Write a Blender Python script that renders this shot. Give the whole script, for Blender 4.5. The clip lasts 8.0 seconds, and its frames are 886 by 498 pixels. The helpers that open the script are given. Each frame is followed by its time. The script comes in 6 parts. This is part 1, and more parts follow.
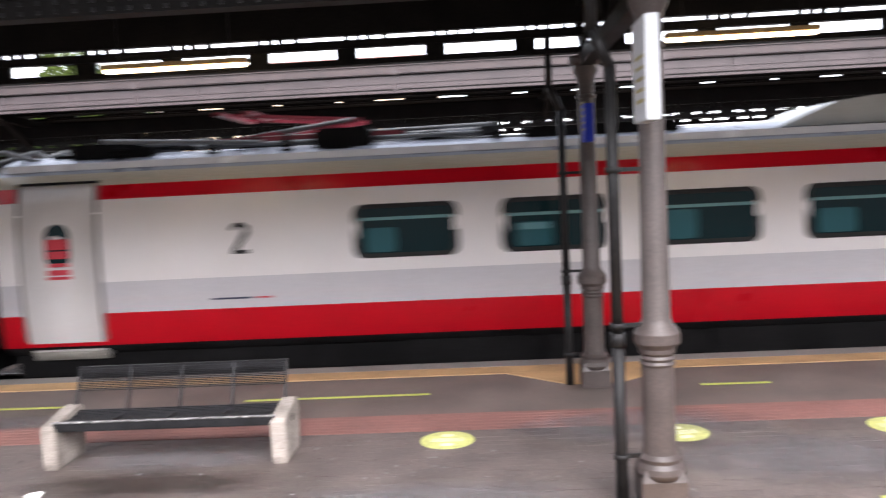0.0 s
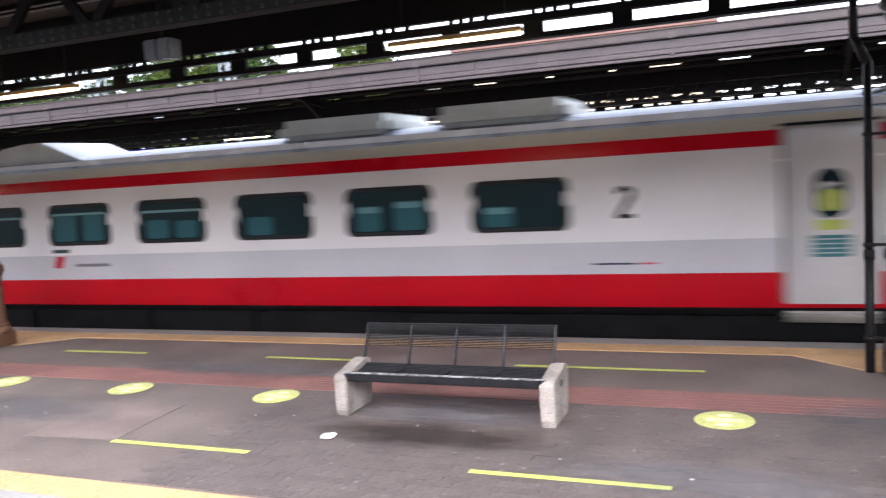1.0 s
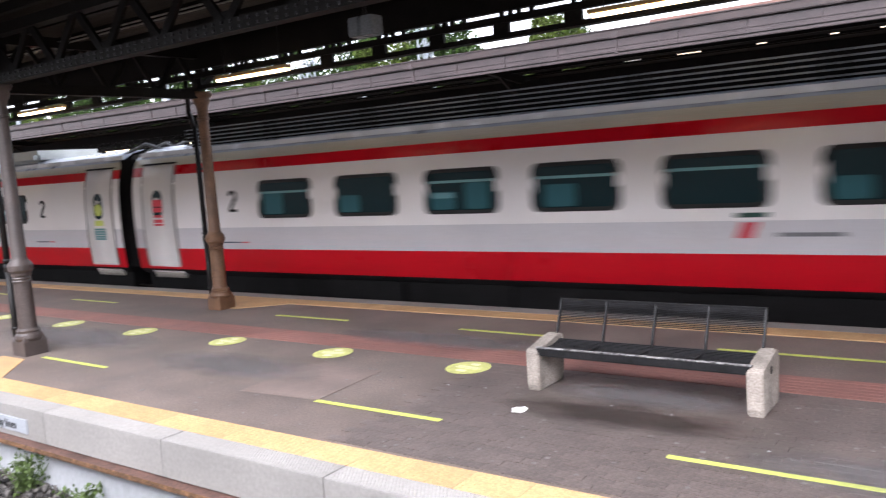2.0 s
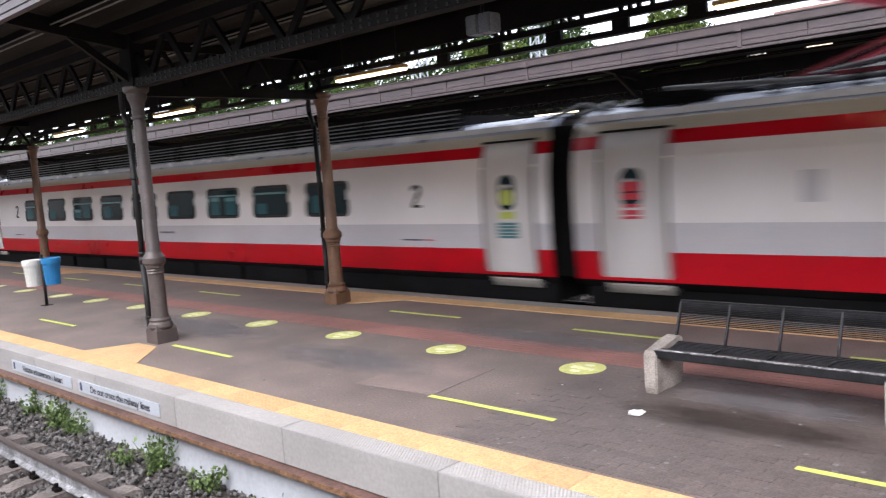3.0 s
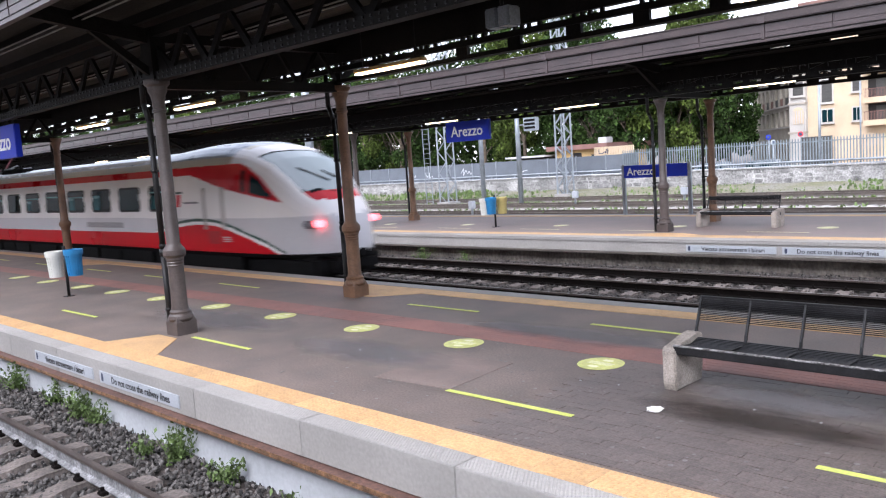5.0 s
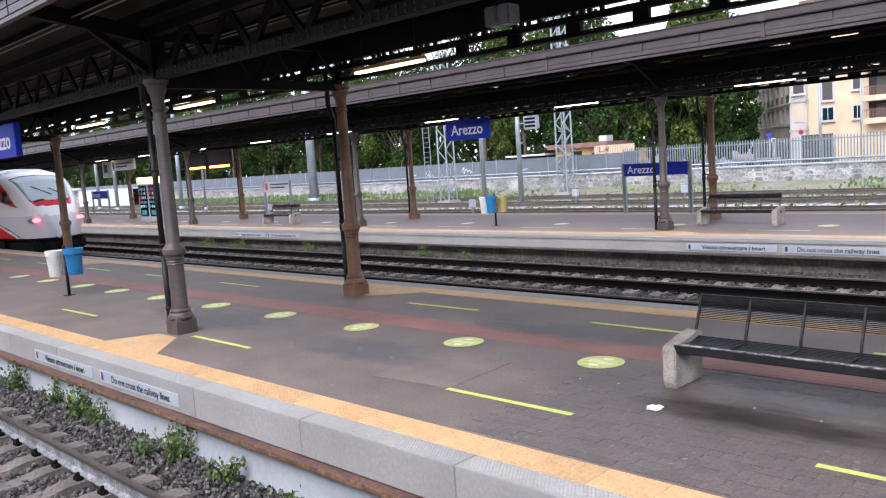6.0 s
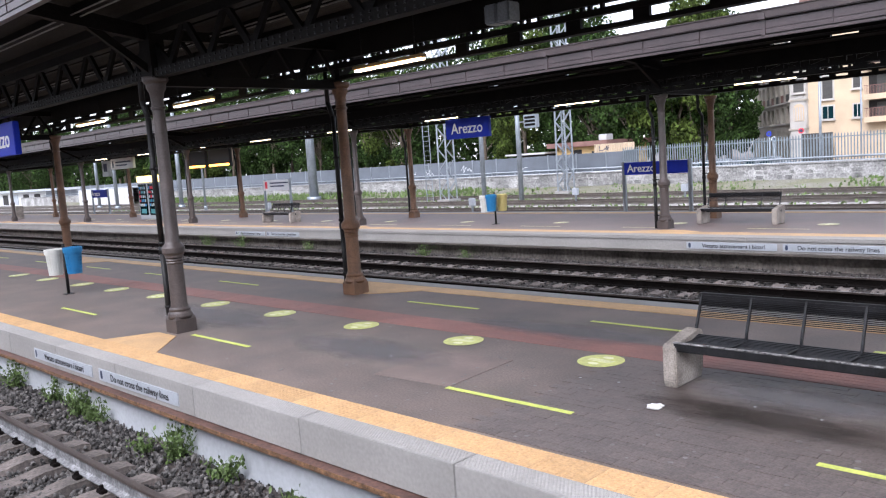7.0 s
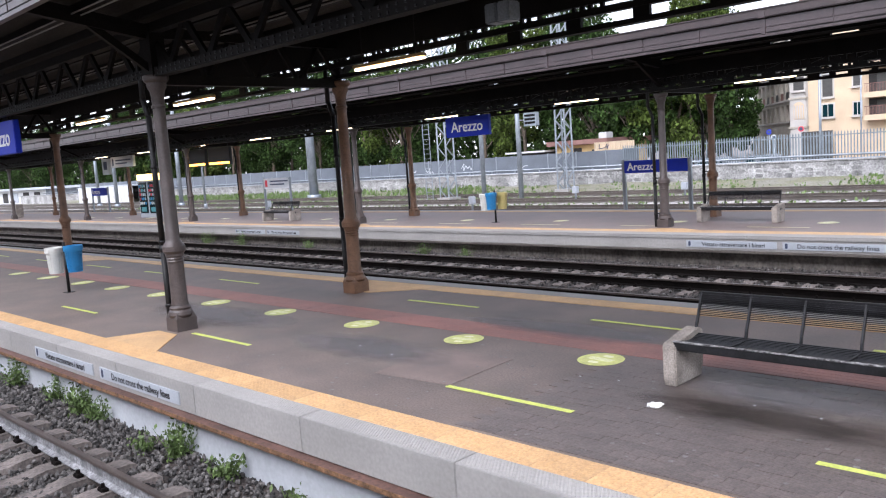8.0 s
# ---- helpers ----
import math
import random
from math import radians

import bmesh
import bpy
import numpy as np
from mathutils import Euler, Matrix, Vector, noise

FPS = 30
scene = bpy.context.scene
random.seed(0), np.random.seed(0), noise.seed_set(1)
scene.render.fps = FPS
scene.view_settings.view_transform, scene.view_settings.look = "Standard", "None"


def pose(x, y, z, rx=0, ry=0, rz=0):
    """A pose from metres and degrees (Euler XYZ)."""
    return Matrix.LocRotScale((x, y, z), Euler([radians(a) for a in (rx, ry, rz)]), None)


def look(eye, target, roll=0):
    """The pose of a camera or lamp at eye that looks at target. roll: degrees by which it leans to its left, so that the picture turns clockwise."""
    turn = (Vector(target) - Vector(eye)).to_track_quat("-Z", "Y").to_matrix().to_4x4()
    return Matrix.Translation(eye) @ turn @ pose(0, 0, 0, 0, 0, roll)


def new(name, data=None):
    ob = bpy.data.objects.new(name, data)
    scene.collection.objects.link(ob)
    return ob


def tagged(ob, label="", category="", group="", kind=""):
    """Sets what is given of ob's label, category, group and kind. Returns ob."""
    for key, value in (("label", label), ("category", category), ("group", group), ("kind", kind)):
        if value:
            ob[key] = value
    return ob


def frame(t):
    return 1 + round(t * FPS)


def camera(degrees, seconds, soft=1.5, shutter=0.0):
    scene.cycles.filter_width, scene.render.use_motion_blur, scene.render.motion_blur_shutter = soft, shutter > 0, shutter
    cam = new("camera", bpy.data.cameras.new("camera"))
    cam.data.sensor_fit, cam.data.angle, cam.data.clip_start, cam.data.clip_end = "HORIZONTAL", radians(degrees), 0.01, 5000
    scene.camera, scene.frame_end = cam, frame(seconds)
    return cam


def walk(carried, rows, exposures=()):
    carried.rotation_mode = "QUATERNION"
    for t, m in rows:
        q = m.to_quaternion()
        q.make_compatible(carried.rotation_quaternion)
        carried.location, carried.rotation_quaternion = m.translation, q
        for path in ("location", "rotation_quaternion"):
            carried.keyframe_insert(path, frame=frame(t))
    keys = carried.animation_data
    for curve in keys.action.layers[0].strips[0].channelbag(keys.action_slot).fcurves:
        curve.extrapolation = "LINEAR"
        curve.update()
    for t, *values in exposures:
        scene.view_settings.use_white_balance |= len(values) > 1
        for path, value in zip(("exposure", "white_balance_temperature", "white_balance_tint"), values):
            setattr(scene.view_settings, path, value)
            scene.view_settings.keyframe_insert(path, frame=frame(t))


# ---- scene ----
cam = camera(57.6, 8.0, soft=1.2, shutter=0.42)
PATH = [
    (0, (-4.739, -1.319, 2.387), (-4.837, 0.672, 2.217), -2.8),
    (0.5, (-4.705, -1.294, 2.377), (-5.208, 0.634, 2.203), -3.5),
    (1, (-4.784, -1.261, 2.314), (-5.525, 0.586, 2.118), -3.6),
    (1.5, (-4.815, -1.221, 2.289), (-5.792, 0.513, 2.089), -3.3),
    (2, (-4.874, -1.16, 2.254), (-6.03, 0.458, 2.036), -4.0),
    (2.2, (-4.867, -1.17, 2.236), (-6.077, 0.409, 2.026), -3.9),
    (3.3, (-4.94, -1.194, 2.243), (-6.331, 0.228, 2.036), -4.3),
    (3.5, (-4.933, -1.186, 2.259), (-6.33, 0.23, 2.047), -4.4),
    (4, (-4.933, -1.15, 2.248), (-6.333, 0.263, 2.036), -4.3),
    (4.5, (-4.933, -1.178, 2.254), (-6.331, 0.237, 2.039), -3.9),
    (6, (-4.931, -1.166, 2.253), (-6.33, 0.247, 2.034), -4.0),
    (7, (-4.944, -1.151, 2.247), (-6.342, 0.261, 2.025), -4.0),
    (7.5, (-4.935, -1.165, 2.255), (-6.333, 0.248, 2.031), -4.0),
    (8, (-4.938, -1.164, 2.258), (-6.336, 0.248, 2.031), -4.0),
]
EXPOSURES = [(0.0, 2.8, 6420), (0.5, 2.76, 6180), (1.0, 2.72, 6100), (2.0, 2.55, 6200), (3.5, 2.34, 6250), (4.2, 2.36, 6150), (4.8, 2.2, 6050), (6.0, 2.04, 5980), (8.0, 2.0, 5980)]
walk(cam, [(t, look(eye, target, roll)) for t, eye, target, roll in PATH], [(t, stops, kelvin, 15) for t, stops, kelvin in EXPOSURES])

# ---- world and light ----
SKY = bpy.data.worlds.new("overcast_sky")
scene.world = SKY
SKY.use_nodes = True
_n = SKY.node_tree.nodes
_sky = _n.new("ShaderNodeTexSky")
_sky.sky_type, _sky.sun_disc = "NISHITA", False
_sky.sun_elevation, _sky.sun_rotation = radians(50), radians(165)
_sky.dust_density, _sky.air_density = 1.2, 1.0
_hsv = _n.new("ShaderNodeHueSaturation")
_hsv.inputs["Saturation"].default_value = 0.25
SKY.node_tree.links.new(_sky.outputs[0], _hsv.inputs["Color"])
SKY.node_tree.links.new(_hsv.outputs[0], _n["Background"].inputs["Color"])
_n["Background"].inputs["Strength"].default_value = 0.115
_sun = bpy.data.lights.new("veiled_sun", "SUN")
_sun.energy, _sun.angle, _sun.color = 1.15, radians(60), (1.0, 0.965, 0.94)
_so = new("veiled_sun", _sun)
_so.matrix_world = look((12, -36, 49), (0, 6, 0))

# ---- materials ----
def material(name, base, rough=0.7, metal=0.0, vary=0.25, scale=2.0, fine=40.0, bump=0.15, tint=None, spec=0.5, stretch=(1, 1, 1), island=0.0):
    """Base colour broken by a broad and a fine noise, with fine relief."""
    m = bpy.data.materials.new(name)
    m.use_nodes = True
    nt = m.node_tree
    b = nt.nodes["Principled BSDF"]
    b.inputs["Roughness"].default_value, b.inputs["Metallic"].default_value = rough, metal
    b.inputs["Specular IOR Level"].default_value = spec
    co = nt.nodes.new("ShaderNodeTexCoord")
    mp = nt.nodes.new("ShaderNodeMapping")
    mp.inputs["Scale"].default_value = stretch
    nt.links.new(co.outputs["Object"], mp.inputs["Vector"])
    big, small = nt.nodes.new("ShaderNodeTexNoise"), nt.nodes.new("ShaderNodeTexNoise")
    for node, sc, det in ((big, scale, 4), (small, fine, 3)):
        node.inputs["Scale"].default_value, node.inputs["Detail"].default_value = sc, det
        nt.links.new(mp.outputs[0], node.inputs["Vector"])
    ramp = nt.nodes.new("ShaderNodeValToRGB")
    dark = [c * (1 - vary) for c in base] if tint is None else tint
    light = [min(1, c * (1 + vary * 0.6)) for c in base]
    ramp.color_ramp.elements[0].position, ramp.color_ramp.elements[1].position = 0.32, 0.68
    ramp.color_ramp.elements[0].color, ramp.color_ramp.elements[1].color = (*dark, 1), (*light, 1)
    nt.links.new(big.outputs["Fac"], ramp.inputs["Fac"])
    mix = nt.nodes.new("ShaderNodeMix")
    mix.data_type, mix.blend_type = "RGBA", "OVERLAY"
    mix.inputs["Factor"].default_value = min(1, vary * 1.2)
    nt.links.new(ramp.outputs["Color"], mix.inputs["A"])
    speck = nt.nodes.new("ShaderNodeMapRange")
    speck.inputs["From Min"].default_value, speck.inputs["From Max"].default_value = 0.3, 0.7
    speck.inputs["To Min"].default_value, speck.inputs["To Max"].default_value = 0.12, 0.88
    nt.links.new(small.outputs["Fac"], speck.inputs["Value"])
    nt.links.new(speck.outputs[0], mix.inputs["B"])
    out = mix.outputs["Result"]
    if island:
        info = nt.nodes.new("ShaderNodeObjectInfo" if island > 0 else "ShaderNodeNewGeometry")
        hv = nt.nodes.new("ShaderNodeHueSaturation")
        mr = nt.nodes.new("ShaderNodeMapRange")
        mr.inputs["To Min"].default_value, mr.inputs["To Max"].default_value = 1 - abs(island), 1 + abs(island)
        nt.links.new(info.outputs["Random" if island > 0 else "Random Per Island"], mr.inputs["Value"])
        nt.links.new(mr.outputs[0], hv.inputs["Value"])
        nt.links.new(out, hv.inputs["Color"])
        out = hv.outputs[0]
    nt.links.new(out, b.inputs["Base Color"])
    rr = nt.nodes.new("ShaderNodeMapRange")
    rr.inputs["To Min"].default_value, rr.inputs["To Max"].default_value = max(0.02, rough - 0.12), min(1, rough + 0.12)
    nt.links.new(big.outputs["Fac"], rr.inputs["Value"])
    nt.links.new(rr.outputs[0], b.inputs["Roughness"])
    if bump:
        bp = nt.nodes.new("ShaderNodeBump")
        bp.inputs["Strength"].default_value, bp.inputs["Distance"].default_value = bump, 0.01
        nt.links.new(small.outputs["Fac"], bp.inputs["Height"])
        nt.links.new(bp.outputs[0], b.inputs["Normal"])
    return m


def glow(name, colour, strength):
    m = bpy.data.materials.new(name)
    m.use_nodes = True
    b = m.node_tree.nodes["Principled BSDF"]
    b.inputs["Base Color"].default_value = (*colour, 1)
    b.inputs["Emission Color"].default_value, b.inputs["Emission Strength"].default_value = (*colour, 1), strength
    return m


def glassy(name, colour, rough=0.06):
    m = bpy.data.materials.new(name)
    m.use_nodes = True
    b = m.node_tree.nodes["Principled BSDF"]
    b.inputs["Base Color"].default_value, b.inputs["Roughness"].default_value = (*colour, 1), rough
    b.inputs["Specular IOR Level"].default_value = 0.22
    return m


M_ASPHALT = material("worn_asphalt", (0.153, 0.121, 0.106), 0.6, vary=0.3, scale=1.3, fine=45, bump=0.3)
M_PAVER = material("dark_paver", (0.132, 0.106, 0.096), 0.5, vary=0.32, scale=2, fine=50, bump=0.25, island=0.14)
M_REDSTRIP = material("red_paving", (0.26, 0.12, 0.10), 0.6, vary=0.25, scale=1.5, fine=60)
M_YELLOW = material("yellow_tactile", (0.53, 0.335, 0.165), 0.6, vary=0.2, scale=2, fine=50, island=0.1)
M_KERB = material("pale_concrete", (0.275, 0.264, 0.252), 0.75, vary=0.1, scale=1.1, fine=30, bump=0.2, island=0.06)
M_WALL = material("platform_concrete", (0.44, 0.46, 0.485), 0.8, vary=0.08, scale=0.8, fine=20, bump=0.05)
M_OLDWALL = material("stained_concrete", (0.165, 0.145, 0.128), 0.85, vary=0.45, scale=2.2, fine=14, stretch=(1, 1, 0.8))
M_RUST = material("rusty_steel", (0.10, 0.052, 0.041), 0.6, vary=0.4, scale=3, fine=25)
M_RUSTEDGE = material("ochre_rust_edge", (0.165, 0.088, 0.045), 0.75, vary=0.6, scale=9, fine=40)
M_RAILTOP = material("rail_steel", (0.10, 0.08, 0.07), 0.4, metal=0.35, vary=0.3)
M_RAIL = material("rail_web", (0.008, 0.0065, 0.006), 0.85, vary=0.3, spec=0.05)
M_RAILYARD = material("rusty_siding_rail", (0.085, 0.072, 0.062), 0.7, vary=0.3)
M_RAILPALE = material("dusty_rail_web", (0.2, 0.2, 0.205), 0.8, vary=0.5, scale=5, fine=30)
M_BALLAST = material("ballast_bed", (0.042, 0.033, 0.029), 0.95, vary=0.5, scale=9, fine=30, bump=1.0)
M_STONE = material("ballast_stone", (0.078, 0.072, 0.068), 0.85, vary=0.3, scale=5, fine=40, island=-0.9)
M_SLEEPER = material("concrete_sleeper", (0.15, 0.127, 0.115), 0.85, vary=0.4, scale=4, fine=30, island=0.2)
M_LIME = material("lime_tape", (0.55, 0.61, 0.13), 0.5, vary=0.18, scale=5, fine=40, bump=0.05)
M_LETTER = material("letter_white", (0.8, 0.8, 0.8), 0.5, vary=0.05, bump=0.0)
M_ASPHALT_FAR = material("reddish_asphalt", (0.215, 0.165, 0.155), 0.6, vary=0.2, scale=1.0, fine=50, bump=0.2)
M_PALE = material("pale_print", (0.8, 0.8, 0.55), 0.55, vary=0.08)
M_FADED = material("faded_yellow_sticker", (0.62, 0.58, 0.36), 0.6, vary=0.15)
M_DISC = material("lime_sticker", (0.58, 0.6, 0.2), 0.5, vary=0.2, scale=9, fine=40, bump=0.05)
M_COLUMN = material("brown_column_paint", (0.07, 0.055, 0.051), 0.45, vary=0.25, scale=4, fine=50, bump=0.08)
M_COLRUST = material("ochre_column_paint", (0.15, 0.078, 0.042), 0.5, vary=0.3, scale=4, fine=50, bump=0.08)
M_BLACK = material("black_paint", (0.014, 0.0135, 0.014), 0.5, vary=0.3, scale=6, spec=0.25)
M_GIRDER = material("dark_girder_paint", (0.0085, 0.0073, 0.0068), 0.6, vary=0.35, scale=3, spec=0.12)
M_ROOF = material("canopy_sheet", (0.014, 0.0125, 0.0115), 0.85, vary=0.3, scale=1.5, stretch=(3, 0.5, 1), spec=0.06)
# paler copy of the sheet: light bounced up from the platform painted in
M_ROOFLIT = material("bounce_lit_canopy_sheet", (0.036, 0.033, 0.03), 0.8, vary=0.5, scale=1.2, stretch=(0.3, 3, 1), spec=0.1)
M_CONDUIT = material("pale_conduit", (0.22, 0.215, 0.2), 0.5, vary=0.3)
M_FASCIA = material("mauve_fascia", (0.05, 0.036, 0.0365), 0.4, vary=0.2, scale=1.5, fine=30, bump=0.06)
M_LIP = material("dark_gutter_lip", (0.042, 0.028, 0.027), 0.5, vary=0.25, scale=2.5, fine=30, bump=0.06)
M_TUBE = glow("fluorescent_tube", (1.0, 0.80, 0.50), 2.0)
M_LAMPBODY = material("lamp_housing", (0.45, 0.3, 0.12), 0.5, vary=0.2)
M_GRAVEL = material("grey_gravel", (0.34, 0.325, 0.305), 0.95, vary=0.4, scale=1.4, fine=20, bump=0.8)
M_GRASS = material("weedy_ground", (0.095, 0.095, 0.052), 0.95, vary=0.5, scale=0.9, fine=12, bump=0.8, tint=(0.18, 0.17, 0.145))
M_STONEWALL = material("rubble_wall", (0.215, 0.21, 0.205), 0.9, vary=0.35, scale=1.5, fine=14, bump=0.5, island=-0.3)
M_RUBBLE = material("rubble_stone", (0.215, 0.21, 0.205), 0.9, vary=0.4, scale=1.5, fine=14, bump=0.5, island=0.25)
M_WHITE = material("white_panel", (0.42, 0.42, 0.42), 0.5, vary=0.06)
M_GREYMETAL = material("galvanised_steel", (0.24, 0.265, 0.29), 0.4, metal=0.5, vary=0.2)
M_SIGNBLUE = material("sign_blue", (0.012, 0.03, 0.38), 0.45, vary=0.12, scale=1, bump=0.02, spec=0.2)
M_SIGNWHITE = material("sign_white", (0.48, 0.50, 0.52), 0.5, vary=0.05, bump=0.02)
M_PLATE = material("dull_white_plate", (0.36, 0.385, 0.42), 0.5, vary=0.08, bump=0.02)
M_INK = material("dark_ink", (0.03, 0.04, 0.08), 0.6, vary=0.1, bump=0.0)
M_LEAF = material("tree_leaves", (0.022, 0.042, 0.009), 0.75, vary=0.3, scale=0.8, fine=10, bump=0.0, island=-0.75, spec=0.12)
M_LEAF2 = material("tree_leaves_yellow", (0.05, 0.072, 0.014), 0.75, vary=0.3, scale=0.8, fine=10, bump=0.0, island=-0.7, spec=0.12)
M_WEED = material("weed_leaves", (0.095, 0.145, 0.04), 0.6, vary=0.3, scale=8, fine=30, bump=0.0, island=-0.4)
M_BARK = material("tree_bark", (0.09, 0.07, 0.05), 0.9, vary=0.4, scale=6)
# train
M_TWHITE = material("train_white", (0.81, 0.785, 0.785), 0.32, spec=0.35, vary=0.06, scale=0.6, bump=0.0)
M_TGREY = material("train_grey", (0.56, 0.55, 0.58), 0.32, spec=0.35, vary=0.08, scale=0.6, bump=0.0)
M_TRED = material("train_red", (0.51, 0.003, 0.013), 0.3, spec=0.25, vary=0.1, scale=0.6, bump=0.0)
M_TCREAM = material("train_cream", (0.47, 0.42, 0.33), 0.35, vary=0.15, scale=0.8, bump=0.0, stretch=(0.4, 1, 3))
M_TROOF = material("train_roof", (0.33, 0.36, 0.42), 0.3, metal=0.3, vary=0.2, bump=0.02)
M_TGREEN = material("train_green", (0.01, 0.06, 0.045), 0.35, vary=0.1, bump=0.0)
M_TDARK = material("train_underframe", (0.009, 0.0085, 0.009), 0.85, vary=0.4, scale=2, spec=0.1)
M_TGLASS = glassy("train_window", (0.005, 0.021, 0.026), 0.05)
# pale tone that paints the highlight along the roof shoulders
M_EDGEGLINT = material("roof_edge_highlight", (0.68, 0.71, 0.76), 0.25, metal=0.2, vary=0.08, bump=0.0)
M_FENCE = material("fence_steel", (0.16, 0.19, 0.21), 0.5, metal=0.2, vary=0.2)
M_TBOX = material("roof_box_paint", (0.5, 0.52, 0.5), 0.4, vary=0.12)

# ---- tools ----
def slab(bm, x0, x1, y0, y1, z0, z1, bevel=0.0):
    vs = [bm.verts.new(p) for p in ((x0, y0, z0), (x1, y0, z0), (x1, y1, z0), (x0, y1, z0), (x0, y0, z1), (x1, y0, z1), (x1, y1, z1), (x0, y1, z1))]
    fs = [bm.faces.new([vs[i] for i in q]) for q in ((3, 2, 1, 0), (4, 5, 6, 7), (0, 1, 5, 4), (1, 2, 6, 5), (2, 3, 7, 6), (3, 0, 4, 7))]
    if bevel:
        bmesh.ops.bevel(bm, geom=list({e for f in fs for e in f.edges}), offset=bevel, segments=2, affect="EDGES")
    return bm


def tube(bm, a, b, r, n=10, r2=None, caps=True):
    a, b = Vector(a), Vector(b)
    q = (b - a).to_track_quat("Z", "Y")
    r2 = r if r2 is None else r2
    rings = [[bm.verts.new(c + q @ Vector((rr * math.cos(2 * math.pi * i / n), rr * math.sin(2 * math.pi * i / n), 0))) for i in range(n)] for c, rr in ((a, r), (b, r2))]
    for i in range(n):
        f = bm.faces.new((rings[0][i], rings[0][(i + 1) % n], rings[1][(i + 1) % n], rings[1][i]))
        f.smooth = n > 6
    if caps:
        bm.faces.new(rings[0][::-1]), bm.faces.new(rings[1])
    return bm


def beam(bm, a, b, w, h):
    """A bar of rectangular section from a to b."""
    a, b = Vector(a), Vector(b)
    d = (b - a).normalized()
    side = d.cross(Vector((0, 0, 1)))
    side = Vector((1, 0, 0)) if side.length < 1e-3 else side.normalized()
    up = side.cross(d).normalized()
    rings = [[bm.verts.new(c + side * (sx * w / 2) + up * (sz * h / 2)) for sx, sz in ((-1, -1), (1, -1), (1, 1), (-1, 1))] for c in (a, b)]
    for i in range(4):
        bm.faces.new((rings[0][i], rings[0][(i + 1) % 4], rings[1][(i + 1) % 4], rings[1][i]))
    bm.faces.new(rings[0][::-1]), bm.faces.new(rings[1])
    return bm


def lathe(bm, profile, n=20, x=0, y=0):
    """Turns (radius, height) pairs round the upright axis."""
    def ring(r, z):
        return [bm.verts.new((x + r * math.cos(2 * math.pi * i / n), y + r * math.sin(2 * math.pi * i / n), z)) for i in range(n)]
    rings, pairs, lower = [], [], ring(*profile[0])
    rings.append(lower)
    for k in range(1, len(profile)):
        upper = ring(*profile[k])
        pairs.append((lower, upper))
        rings.append(upper)
        (r0, z0), (r1, z1) = profile[k - 1], profile[k]
        if k + 1 < len(profile):
            r2, z2 = profile[k + 1]
            bend = abs(math.atan2(z1 - z0, r1 - r0) - math.atan2(z2 - z1, r2 - r1))
            lower = ring(r1, z1) if bend > 0.4 else upper
    for a, b in pairs:
        for i in range(n):
            f = bm.faces.new((a[i], a[(i + 1) % n], b[(i + 1) % n], b[i]))
            f.smooth = True
    bm.faces.new(rings[0][::-1]), bm.faces.new(rings[-1])
    return bm


def plate(bm, outline, y0, y1):
    """A flat outline of (x, z) pairs given depth from y0 to y1."""
    a = [bm.verts.new((x, y0, z)) for x, z in outline]
    b = [bm.verts.new((x, y1, z)) for x, z in outline]
    n = len(outline)
    for i in range(n):
        bm.faces.new((a[i], a[(i + 1) % n], b[(i + 1) % n], b[i]))
    bm.faces.new(a[::-1]), bm.faces.new(b)
    return bm


def flat(bm, outline, z0, z1):
    a = [bm.verts.new((x, y, z0)) for x, y in outline]
    b = [bm.verts.new((x, y, z1)) for x, y in outline]
    n = len(outline)
    for i in range(n):
        bm.faces.new((a[i], a[(i + 1) % n], b[(i + 1) % n], b[i]))
    bm.faces.new(a[::-1]), bm.faces.new(b)
    return bm


def rounded(x0, x1, z0, z1, r, n=5):
    pts = []
    for cx, cz, a0 in ((x1 - r, z1 - r, 0), (x0 + r, z1 - r, 90), (x0 + r, z0 + r, 180), (x1 - r, z0 + r, 270)):
        pts += [(cx + r * math.cos(radians(a0 + 90 * i / n)), cz + r * math.sin(radians(a0 + 90 * i / n))) for i in range(n + 1)]
    return pts


def to_mesh(name, bm, materials):
    bmesh.ops.recalc_face_normals(bm, faces=bm.faces)
    me = bpy.data.meshes.new(name)
    bm.to_mesh(me)
    bm.free()
    for m in materials if isinstance(materials, (list, tuple)) else [materials]:
        me.materials.append(m)
    return me


def part(name, bm, mat, parent, label=""):
    ob = new(name, bm if isinstance(bm, bpy.types.Mesh) else to_mesh(name, bm, mat))
    ob.parent = parent
    return tagged(ob, label)


def thing(name, label, category, x=0, y=0, z=0, rz=0, group="", kind=""):
    ob = new(name)
    ob.empty_display_size = 0.2
    ob.matrix_world = pose(x, y, z, 0, 0, rz)
    return tagged(ob, label, category, group, kind)


def solid(name, bm, mat, label, category, group="", kind="", at=None):
    ob = new(name, to_mesh(name, bm, mat))
    if at is not None:
        ob.matrix_world = at
    return tagged(ob, label, category, group, kind)


def lettering(text, size, mat, parent, m, name="lettering", depth=0.004):
    """Raised letters as a mesh, set at the pose m in its parent's space; they read along x and stand up along y."""
    cu = bpy.data.curves.new(name, "FONT")
    cu.body, cu.size, cu.extrude, cu.align_x, cu.align_y, cu.resolution_u, cu.offset = text, size, depth, "CENTER", "CENTER", 3, size * 0.012
    tmp = bpy.data.objects.new(name, cu)
    me = bpy.data.meshes.new_from_object(tmp)
    bpy.data.objects.remove(tmp)
    me.materials.clear()
    me.materials.append(mat)
    ob = new(name, me)
    ob.parent = parent
    ob.matrix_basis = m
    return ob

